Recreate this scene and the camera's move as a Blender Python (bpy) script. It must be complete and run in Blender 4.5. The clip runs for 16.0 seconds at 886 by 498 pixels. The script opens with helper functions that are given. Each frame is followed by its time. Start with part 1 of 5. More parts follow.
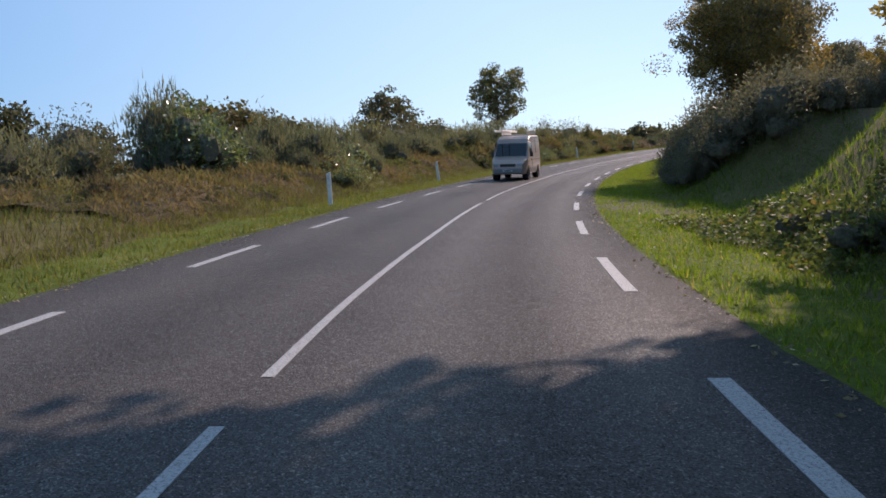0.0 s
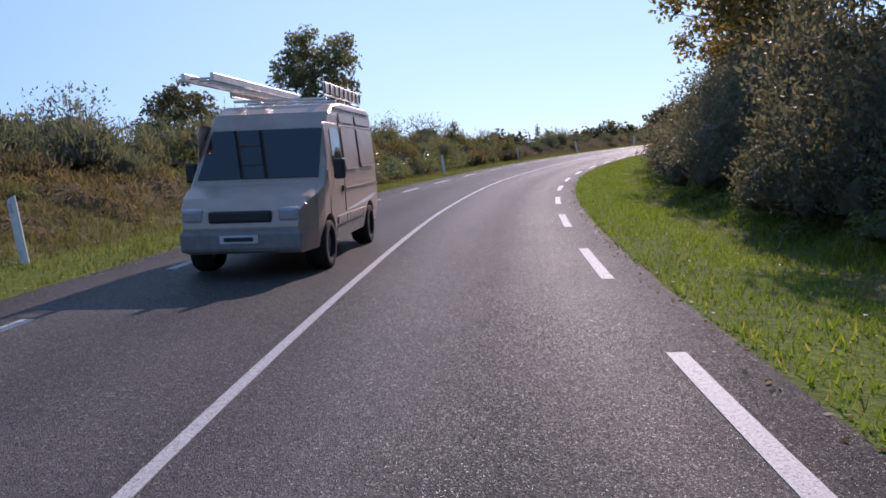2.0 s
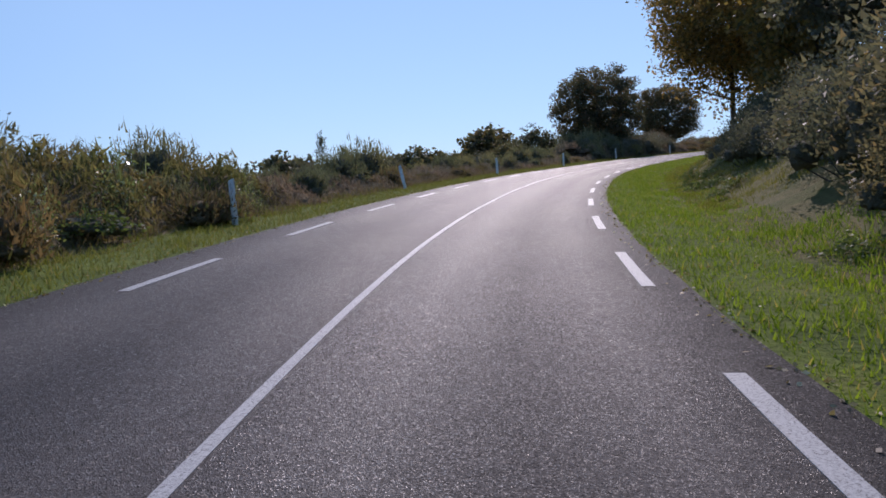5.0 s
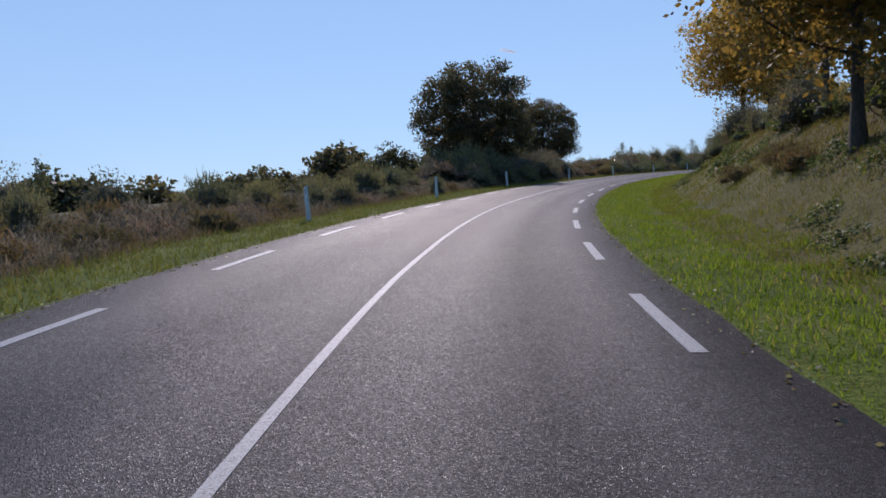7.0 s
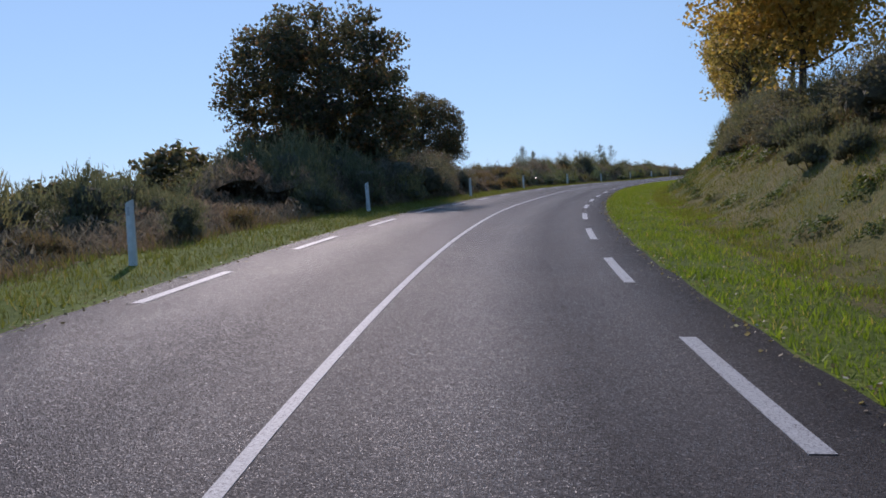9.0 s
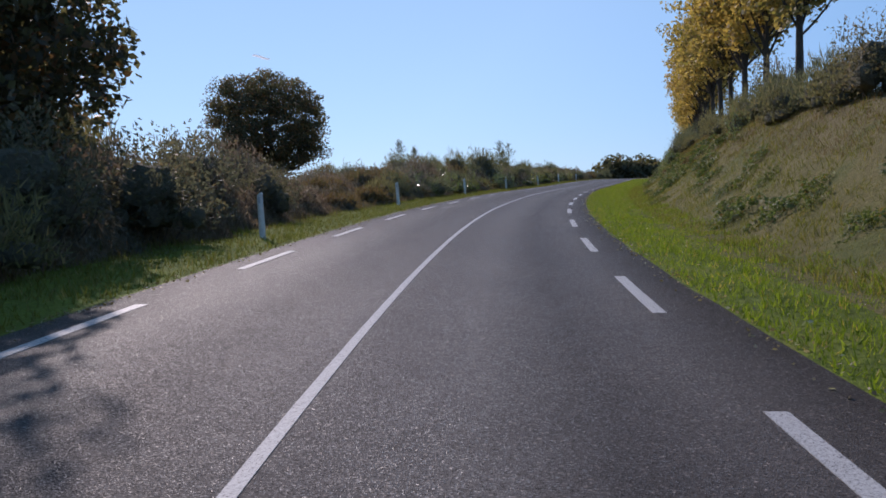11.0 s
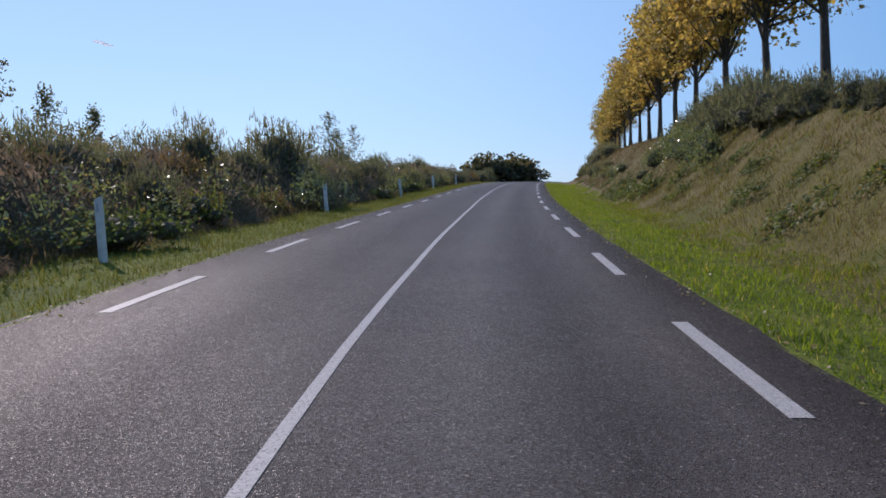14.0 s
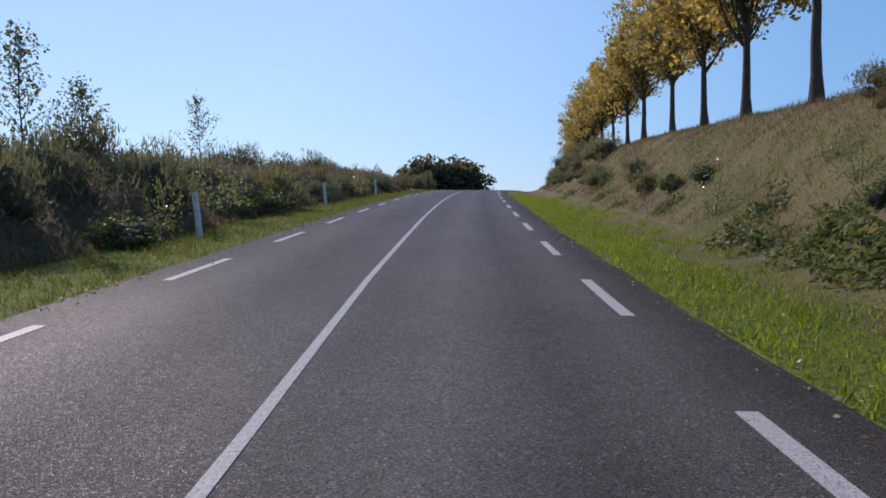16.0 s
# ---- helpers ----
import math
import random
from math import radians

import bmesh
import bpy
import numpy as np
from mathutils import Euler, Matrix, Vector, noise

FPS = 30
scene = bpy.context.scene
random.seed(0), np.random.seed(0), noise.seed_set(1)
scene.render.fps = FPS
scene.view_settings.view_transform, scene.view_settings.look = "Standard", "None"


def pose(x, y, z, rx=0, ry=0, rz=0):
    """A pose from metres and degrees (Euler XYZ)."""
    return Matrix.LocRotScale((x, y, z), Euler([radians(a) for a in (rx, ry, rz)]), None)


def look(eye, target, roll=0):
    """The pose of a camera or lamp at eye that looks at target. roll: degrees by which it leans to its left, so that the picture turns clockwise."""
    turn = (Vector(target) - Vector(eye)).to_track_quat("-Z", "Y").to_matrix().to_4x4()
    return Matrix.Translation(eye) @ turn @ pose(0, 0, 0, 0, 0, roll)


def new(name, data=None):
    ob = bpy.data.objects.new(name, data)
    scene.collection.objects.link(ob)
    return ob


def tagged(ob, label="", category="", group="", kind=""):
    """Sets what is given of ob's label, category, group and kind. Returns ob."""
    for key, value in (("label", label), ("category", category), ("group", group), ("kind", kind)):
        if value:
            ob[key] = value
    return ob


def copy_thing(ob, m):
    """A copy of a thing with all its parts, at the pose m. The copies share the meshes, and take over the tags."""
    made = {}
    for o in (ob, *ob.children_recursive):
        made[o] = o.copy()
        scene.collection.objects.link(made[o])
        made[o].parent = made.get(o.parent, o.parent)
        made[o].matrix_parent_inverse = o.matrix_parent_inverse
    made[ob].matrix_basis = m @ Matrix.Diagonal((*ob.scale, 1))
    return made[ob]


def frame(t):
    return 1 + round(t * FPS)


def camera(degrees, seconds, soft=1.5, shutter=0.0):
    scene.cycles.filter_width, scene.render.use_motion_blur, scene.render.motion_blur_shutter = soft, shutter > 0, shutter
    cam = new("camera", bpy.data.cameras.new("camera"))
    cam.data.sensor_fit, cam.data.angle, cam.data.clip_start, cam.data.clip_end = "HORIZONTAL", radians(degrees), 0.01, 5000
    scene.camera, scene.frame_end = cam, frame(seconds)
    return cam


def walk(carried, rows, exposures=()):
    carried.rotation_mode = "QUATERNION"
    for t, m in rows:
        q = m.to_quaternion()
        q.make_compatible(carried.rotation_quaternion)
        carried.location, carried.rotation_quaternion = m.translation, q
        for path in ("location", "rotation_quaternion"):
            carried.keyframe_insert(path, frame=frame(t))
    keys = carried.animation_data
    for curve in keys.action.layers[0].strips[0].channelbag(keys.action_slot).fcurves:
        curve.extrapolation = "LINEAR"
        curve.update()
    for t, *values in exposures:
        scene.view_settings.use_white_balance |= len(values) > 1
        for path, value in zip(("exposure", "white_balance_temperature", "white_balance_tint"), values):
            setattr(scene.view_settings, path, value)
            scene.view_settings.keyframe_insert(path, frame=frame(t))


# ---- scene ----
cam = camera(59.8, 16.0, soft=1.7)
PATH = [
    (0.0, -0.800, -8.056, 1.397, 84.35, 2.21, 2.25),
    (0.5, -0.661, -0.027, 1.522, 84.15, 1.79, -0.72),
    (1.0, -0.090, 7.975, 1.660, 84.04, 2.15, -3.65),
    (1.5, 0.922, 15.936, 1.836, 84.44, 2.87, -6.21),
    (2.0, 2.166, 23.856, 2.040, 84.75, 2.81, -9.03),
    (2.5, 3.800, 31.675, 2.260, 85.04, 2.85, -11.45),
    (3.0, 5.773, 39.344, 2.499, 85.26, 2.76, -13.80),
    (3.5, 7.955, 46.838, 2.766, 85.25, 3.19, -15.89),
    (4.0, 10.325, 54.116, 3.052, 85.56, 3.20, -18.36),
    (4.2, 11.361, 56.946, 3.170, 85.35, 2.90, -19.30),
    (4.5, 12.988, 61.109, 3.353, 85.76, 3.05, -20.84),
    (5.0, 15.937, 67.826, 3.678, 86.03, 3.02, -23.59),
    (5.5, 19.206, 74.270, 4.031, 86.33, 2.98, -26.44),
    (6.0, 22.779, 80.480, 4.395, 86.63, 2.91, -29.12),
    (6.3, 25.046, 84.115, 4.610, 86.80, 2.96, -30.66),
    (6.5, 26.595, 86.510, 4.751, 87.09, 2.73, -31.68),
    (7.0, 30.642, 92.370, 5.104, 87.12, 2.72, -34.05),
    (7.5, 34.902, 98.067, 5.462, 87.10, 2.64, -36.48),
    (8.0, 39.368, 103.589, 5.820, 87.23, 2.15, -38.59),
    (8.5, 44.068, 108.899, 6.174, 87.36, 1.91, -41.01),
    (9.0, 48.946, 114.036, 6.523, 87.31, 2.41, -43.20),
    (9.2, 50.921, 116.068, 6.662, 87.41, 2.39, -44.36),
    (9.5, 54.040, 118.966, 6.872, 87.32, 2.31, -45.74),
    (10.0, 59.410, 123.625, 7.234, 87.25, 2.41, -48.03),
    (10.5, 64.986, 128.066, 7.615, 87.17, 2.53, -50.09),
    (11.0, 70.734, 132.306, 7.982, 87.09, 2.65, -51.95),
    (11.3, 74.251, 134.762, 8.180, 86.98, 2.47, -52.99),
    (11.5, 76.629, 136.351, 8.305, 86.95, 2.69, -53.65),
    (12.0, 82.584, 140.283, 8.617, 87.01, 3.39, -55.63),
    (12.5, 88.615, 144.057, 8.948, 86.99, 2.98, -57.21),
    (13.0, 94.749, 147.620, 9.278, 87.05, 2.61, -58.72),
    (13.5, 100.981, 150.982, 9.581, 86.78, 2.47, -60.47),
    (14.0, 107.281, 154.212, 9.868, 86.54, 2.36, -62.15),
    (14.5, 113.686, 157.278, 10.153, 86.65, 2.96, -63.49),
    (15.0, 120.230, 160.187, 10.430, 86.88, 2.65, -64.88),
    (15.5, 126.900, 163.035, 10.689, 86.51, 2.20, -65.81),
    (16.0, 133.700, 165.806, 10.940, 86.69, 1.83, -66.55),
]
EXPOSURES = [(0.0, 0.43, 7250, 31), (0.3, 0.48, 7000, 33), (0.8, 0.45, 6700, 36), (2.5, 0.38, 6550, 38), (4.2, 0.14, 6350, 34), (6.3, -0.13, 6250, 30), (10.0, 0.02, 6350, 30), (16.0, 0.17, 6500, 30)]
walk(cam, [(t, pose(*p)) for t, *p in PATH], EXPOSURES)

# ---------------- world, sun ----------------
SUN_AZ, SUN_EL = -30.0, 33.0          # heading from +y (to the left positive), elevation
sun_dir = Vector((-math.sin(radians(SUN_AZ)) * math.cos(radians(SUN_EL)), math.cos(radians(SUN_AZ)) * math.cos(radians(SUN_EL)), math.sin(radians(SUN_EL))))
world = bpy.data.worlds.new("sky")
scene.world = world
world.use_nodes = True
wn = world.node_tree.nodes
sky = wn.new("ShaderNodeTexSky")
sky.sky_type = "NISHITA"
sky.sun_disc = False
sky.sun_elevation = radians(SUN_EL)
sky.sun_rotation = radians(-SUN_AZ)
sky.air_density, sky.dust_density, sky.ozone_density = 0.9, 0.0, 3.0
wn["Background"].inputs["Strength"].default_value = 0.128
# thin high haze evens the sky's gradient out
haze = wn.new("ShaderNodeMix")
haze.data_type = "RGBA"
w_co, w_sep, w_map = wn.new("ShaderNodeTexCoord"), wn.new("ShaderNodeSeparateXYZ"), wn.new("ShaderNodeMapRange")
world.node_tree.links.new(w_co.outputs["Generated"], w_sep.inputs[0])
world.node_tree.links.new(w_sep.outputs["Z"], w_map.inputs["Value"])
for k, v in (("From Min", 0.0), ("From Max", 0.45), ("To Min", 0.74), ("To Max", 0.45)):
    w_map.inputs[k].default_value = v
world.node_tree.links.new(w_map.outputs["Result"], haze.inputs[0])
# the haze is whitest round the sun
w_dot, w_near, w_col = wn.new("ShaderNodeVectorMath"), wn.new("ShaderNodeMapRange"), wn.new("ShaderNodeMix")
w_dot.operation = "DOT_PRODUCT"
world.node_tree.links.new(w_co.outputs["Generated"], w_dot.inputs[0])
w_dot.inputs[1].default_value = sun_dir
world.node_tree.links.new(w_dot.outputs["Value"], w_near.inputs["Value"])
w_near.inputs["From Min"].default_value, w_near.inputs["From Max"].default_value = 0.46, 0.84
w_col.data_type = "RGBA"
w_col.inputs[6].default_value, w_col.inputs[7].default_value = (0.7, 2.7, 4.85, 1), (2.65, 4.95, 6.45, 1)
world.node_tree.links.new(w_near.outputs["Result"], w_col.inputs[0])
world.node_tree.links.new(w_col.outputs[2], haze.inputs[7])
world.node_tree.links.new(sky.outputs["Color"], haze.inputs[6])
world.node_tree.links.new(haze.outputs[2], wn["Background"].inputs["Color"])
sun_data = bpy.data.lights.new("sun", "SUN")
sun_data.energy, sun_data.angle, sun_data.color = 3.3, radians(0.6), (1.0, 0.94, 0.84)
sun = new("sun", sun_data)
sun.matrix_world = look(sun_dir * 100, (0, 0, 0))


# ---------------- materials ----------------
def material(name, rough=0.8, metal=0.0, spec=0.5):
    m = bpy.data.materials.new(name)
    m.use_nodes = True
    b = m.node_tree.nodes["Principled BSDF"]
    b.inputs["Roughness"].default_value, b.inputs["Metallic"].default_value = rough, metal
    b.inputs["Specular IOR Level"].default_value = spec
    return m, m.node_tree.nodes, m.node_tree.links, b


def coords(n, l, scale=(1, 1, 1)):
    tc, mp = n.new("ShaderNodeTexCoord"), n.new("ShaderNodeMapping")
    mp.inputs["Scale"].default_value = scale
    l.new(tc.outputs["Object"], mp.inputs["Vector"])
    return mp.outputs["Vector"]


def noisy(n, l, vec, scale, detail=4, rough=0.6):
    t = n.new("ShaderNodeTexNoise")
    t.inputs["Scale"].default_value, t.inputs["Detail"].default_value, t.inputs["Roughness"].default_value = scale, detail, rough
    l.new(vec, t.inputs["Vector"])
    return t.outputs["Fac"]


def ramp(n, l, fac, stops):
    r = n.new("ShaderNodeValToRGB")
    e = r.color_ramp.elements
    while len(e) < len(stops):
        e.new(0.5)
    for el, (p, c) in zip(e, stops):
        el.position, el.color = p, (*c, 1) if len(c) == 3 else c
    l.new(fac, r.inputs["Fac"])
    return r.outputs["Color"]


def mixed(n, l, fac, a, b, mode="MIX"):
    m = n.new("ShaderNodeMix")
    m.data_type, m.blend_type = "RGBA", mode
    for sock, v in ((m.inputs[0], fac), (m.inputs[6], a), (m.inputs[7], b)):
        if isinstance(v, (int, float)):
            sock.default_value = v
        elif isinstance(v, tuple):
            sock.default_value = (*v, 1)
        else:
            l.new(v, sock)
    return m.outputs[2]


def bumped(n, l, b, height, strength, dist=0.02):
    bp = n.new("ShaderNodeBump")
    bp.inputs["Strength"].default_value, bp.inputs["Distance"].default_value = strength, dist
    l.new(height, bp.inputs["Height"])
    l.new(bp.outputs["Normal"], b.inputs["Normal"])


def make_asphalt():
    m, n, l, b = material("asphalt", 0.75, spec=0.1)
    v = coords(n, l)
    big = noisy(n, l, v, 0.35, 4, 0.6)
    mid = noisy(n, l, v, 6, 4, 0.7)
    chip = n.new("ShaderNodeTexVoronoi")
    chip.inputs["Scale"].default_value = 105
    l.new(v, chip.inputs["Vector"])
    one = n.new("ShaderNodeSeparateColor")
    l.new(chip.outputs["Color"], one.inputs[0])
    c1 = ramp(n, l, one.outputs[0], [(0.0, (0.032, 0.0286, 0.026)), (0.13, (0.046, 0.0412, 0.0375)), (0.26, (0.078, 0.07, 0.064)), (0.8, (0.098, 0.0885, 0.0805)), (0.95, (0.122, 0.111, 0.101)), (1.0, (0.18, 0.165, 0.15))])
    c2 = ramp(n, l, big, [(0.3, (0.84, 0.84, 0.86)), (0.7, (1.1, 1.07, 1.06))])
    c5 = ramp(n, l, mid, [(0.3, (0.88, 0.88, 0.88)), (0.7, (1.12, 1.12, 1.12))])
    at = n.new("ShaderNodeAttribute")
    at.attribute_name = "across"
    wob = noisy(n, l, v, 0.8, 3, 0.6)
    mth = n.new("ShaderNodeMath")
    mth.operation = "MULTIPLY_ADD"
    l.new(wob, mth.inputs[0])
    mth.inputs[1].default_value = 0.05
    l.new(at.outputs["Fac"], mth.inputs[2])
    c3 = ramp(n, l, mth.outputs[0], [(0.02, (0.8, 0.79, 0.79)), (0.08, (0.88, 0.87, 0.87)), (0.19, (1.08, 1.07, 1.06)), (0.35, (0.86, 0.86, 0.87)), (0.47, (1.04, 1.03, 1.03)), (0.55, (0.96, 0.95, 0.96)), (0.665, (1.2, 1.19, 1.175)), (0.78, (0.84, 0.83, 0.835)), (0.885, (1.1, 1.08, 1.075)), (0.955, (0.84, 0.83, 0.83)), (1.02, (0.66, 0.65, 0.65))])
    c = mixed(n, l, 1.0, mixed(n, l, 1.0, c1, c2, "MULTIPLY"), c3, "MULTIPLY")
    stone = n.new("ShaderNodeTexVoronoi")
    stone.inputs["Scale"].default_value = 60
    l.new(v, stone.inputs["Vector"])
    pale = n.new("ShaderNodeSeparateColor")
    l.new(stone.outputs["Color"], pale.inputs[0])
    c6 = ramp(n, l, pale.outputs[2], [(0.96, (1, 1, 1)), (0.975, (2.2, 2.1, 2.0))])
    l.new(mixed(n, l, 1.0, mixed(n, l, 1.0, c, c5, "MULTIPLY"), c6, "MULTIPLY"), b.inputs["Base Color"])
    r = ramp(n, l, one.outputs[1], [(0.0, (0.3, 0.3, 0.3)), (0.18, (0.55, 0.55, 0.55)), (1.0, (0.78, 0.78, 0.78))])
    l.new(r, b.inputs["Roughness"])
    polish = ramp(n, l, one.outputs[1], [(0.0, (0.34, 0.34, 0.34)), (0.12, (0.24, 0.24, 0.24)), (0.2, (0.07, 0.07, 0.07)), (1.0, (0.04, 0.04, 0.04))])
    l.new(mixed(n, l, 1.0, mixed(n, l, 1.0, polish, c3, "MULTIPLY"), c3, "MULTIPLY"), b.inputs["Specular IOR Level"])
    bumped(n, l, b, chip.outputs["Distance"], 0.55, 0.008)
    return m


def make_paint():
    m, n, l, b = material("road_paint", 0.62, spec=0.22)
    v = coords(n, l)
    wear = noisy(n, l, v, 48, 5, 0.9)
    c = ramp(n, l, wear, [(0.38, (0.06, 0.058, 0.056)), (0.46, (0.36, 0.35, 0.34)), (0.7, (0.58, 0.57, 0.55))])
    l.new(c, b.inputs["Base Color"])
    bumped(n, l, b, wear, 0.3, 0.006)
    return m


def make_ground(name, stops, scale=0.6, fine=9, bare=None, other=None):
    m, n, l, b = material(name, 0.95, spec=0.15)
    v = coords(n, l)
    a, f = noisy(n, l, v, scale, 5, 0.65), noisy(n, l, v, fine, 4, 0.7)
    c = ramp(n, l, a, stops)
    d = ramp(n, l, f, [(0.25, (0.55, 0.55, 0.55)), (0.75, (1.35, 1.35, 1.35))])
    if other:
        dr = n.new("ShaderNodeAttribute")
        dr.attribute_name = "dry"
        c = mixed(n, l, dr.outputs["Fac"], c, ramp(n, l, a, other))
    if bare:
        at = n.new("ShaderNodeAttribute")
        at.attribute_name = "bare"
        e = noisy(n, l, v, 2.2, 5, 0.7)
        cut = n.new("ShaderNodeMath")
        cut.operation = "MULTIPLY_ADD"
        l.new(at.outputs["Fac"], cut.inputs[0])
        cut.inputs[1].default_value = 1.0
        l.new(e, cut.inputs[2])
        c = mixed(n, l, ramp(n, l, cut.outputs[0], [(0.85, (0, 0, 0)), (1.1, (1, 1, 1))]), c, bare)
    l.new(mixed(n, l, 1.0, c, d, "MULTIPLY"), b.inputs["Base Color"])
    bumped(n, l, b, f, 0.8, 0.08)
    return m


def make_leaf(name, dark, light, through_part=0.35, odd=None, odd_from=0.93, gloss=0.45, rough=0.55, lit=(1.5, 1.6, 0.9)):
    """Leaves: a colour of their own for each, part of the light coming through."""
    m, n, l, b = material(name, rough, spec=gloss)
    geo, info = n.new("ShaderNodeNewGeometry"), n.new("ShaderNodeObjectInfo")
    stops = [(0.0, dark), (0.85, light)]
    if odd:
        stops += [(odd_from, light), (min(odd_from + 0.02, 1.0), odd)]
    c = ramp(n, l, geo.outputs["Random Per Island"], stops)
    tint = ramp(n, l, info.outputs["Random"], [(0.0, (0.75, 0.8, 0.8)), (0.5, (1.0, 1.0, 1.0)), (1.0, (1.25, 1.1, 0.9))])
    c = mixed(n, l, 1.0, c, tint, "MULTIPLY")
    l.new(c, b.inputs["Base Color"])
    tr, mx = n.new("ShaderNodeBsdfTranslucent"), n.new("ShaderNodeMixShader")
    l.new(mixed(n, l, 1.0, c, lit, "MULTIPLY"), tr.inputs["Color"])
    mx.inputs[0].default_value = through_part
    l.new(b.outputs[0], mx.inputs[1])
    l.new(tr.outputs[0], mx.inputs[2])
    l.new(mx.outputs[0], n["Material Output"].inputs["Surface"])
    return m


def make_bark(name, a, bb):
    m, n, l, b = material(name, 0.9, spec=0.2)
    v = coords(n, l, (6, 6, 1.2))
    f = noisy(n, l, v, 4, 5, 0.7)
    l.new(ramp(n, l, f, [(0.3, a), (0.7, bb)]), b.inputs["Base Color"])
    bumped(n, l, b, f, 0.8, 0.03)
    return m


def make_plain(name, col, rough=0.5, metal=0.0, spec=0.5, dirt=0.12, scale=6):
    m, n, l, b = material(name, rough, metal, spec)
    f = noisy(n, l, coords(n, l), scale, 5, 0.65)
    lo = tuple(c * (1 - dirt) for c in col)
    hi = tuple(min(1, c * (1 + dirt * 0.5)) for c in col)
    l.new(ramp(n, l, f, [(0.35, lo), (0.65, hi)]), b.inputs["Base Color"])
    return m


ASPHALT, PAINT = make_asphalt(), make_paint()
VERGE = make_ground("verge_soil_grass", [(0.3, (0.07, 0.10, 0.014)), (0.55, (0.12, 0.155, 0.02)), (0.75, (0.17, 0.16, 0.04))], bare=(0.14, 0.12, 0.085))
BANK = make_ground("bank_soil", [(0.3, (0.10, 0.10, 0.03)), (0.5, (0.145, 0.125, 0.048)), (0.62, (0.095, 0.105, 0.03)), (0.8, (0.15, 0.115, 0.055))], 0.35,
                   other=[(0.3, (0.12, 0.094, 0.05)), (0.5, (0.165, 0.13, 0.07)), (0.62, (0.105, 0.105, 0.04)), (0.8, (0.15, 0.12, 0.06))])
TAR = make_plain("tar_joint", (0.03, 0.03, 0.032), 0.5)
FIELD = make_ground("field_ground", [(0.3, (0.07, 0.075, 0.025)), (0.6, (0.13, 0.11, 0.05))], 0.05, 2)
GRASS_L = make_leaf("grass_blades", (0.065, 0.11, 0.012), (0.175, 0.245, 0.028), 0.5, (0.30, 0.25, 0.10), 0.92, 0.3)
OLIVE_L = make_leaf("olive_grass_blades", (0.085, 0.095, 0.022), (0.165, 0.165, 0.045), 0.45, (0.22, 0.18, 0.085), 0.86, 0.2, 0.7)
DRY_L = make_leaf("dry_grass_blades", (0.12, 0.088, 0.05), (0.19, 0.14, 0.08), 0.4, (0.11, 0.115, 0.045), 0.75, 0.15, 0.75, (1.4, 1.4, 1.05))
BROOM_L = make_leaf("broom_sprigs", (0.098, 0.1, 0.072), (0.175, 0.17, 0.115), 0.5, (0.22, 0.18, 0.12), 0.88, 0.2, 0.7, (1.4, 1.5, 0.95))
BRAMBLE_L = make_leaf("bramble_leaves", (0.06, 0.085, 0.032), (0.15, 0.18, 0.065), 0.35, (0.24, 0.16, 0.07), 0.93, 0.25, 0.6)
LEAFY_L = make_leaf("bush_leaves", (0.07, 0.095, 0.04), (0.19, 0.22, 0.10), 0.35, (0.34, 0.33, 0.2), 0.9, 0.9, 0.24)
POPLAR_L = make_leaf("young_poplar_leaves", (0.11, 0.135, 0.062), (0.25, 0.28, 0.145), 0.35, (0.3, 0.23, 0.11), 0.88, 1.0, 0.2)
DARK_L = make_leaf("dark_shrub_leaves", (0.073, 0.075, 0.056), (0.15, 0.145, 0.103), 0.5, (0.17, 0.135, 0.085), 0.9, 0.35, lit=(1.45, 1.45, 1.05))
OAK_L = make_leaf("oak_leaves", (0.07, 0.062, 0.045), (0.15, 0.125, 0.08), 0.5, (0.23, 0.12, 0.075), 0.8, 0.3)
ASH_L = make_leaf("ash_leaves", (0.06, 0.07, 0.042), (0.14, 0.145, 0.08), 0.42, (0.2, 0.15, 0.075), 0.88, 0.5)
MAPLE_L = make_leaf("yellow_leaves", (0.22, 0.155, 0.055), (0.47, 0.33, 0.13), 0.5, (0.22, 0.18, 0.06), 0.86, 0.3)
AUTUMN_L = make_leaf("turning_leaves", (0.11, 0.08, 0.035), (0.30, 0.19, 0.065), 0.48, (0.09, 0.085, 0.04), 0.72, 0.35)
FIELD_L = make_leaf("far_hedge_leaves", (0.06, 0.06, 0.042), (0.12, 0.11, 0.072), 0.45, (0.15, 0.105, 0.065), 0.88, 0.25)
BARK = make_bark("bark", (0.045, 0.037, 0.03), (0.14, 0.115, 0.09))
VAPOUR, vn, vl, _ = material("vapour", 1.0)
v_tr = vn.new("ShaderNodeBsdfTranslucent")
v_tr.inputs["Color"].default_value = (0.9, 0.9, 0.92, 1)
vl.new(v_tr.outputs[0], vn["Material Output"].inputs["Surface"])
POST_W = make_plain("white_post_plastic", (0.72, 0.72, 0.70), 0.45, dirt=0.18)
POST_C = make_plain("post_cap_reflector", (0.5, 0.5, 0.52), 0.25)


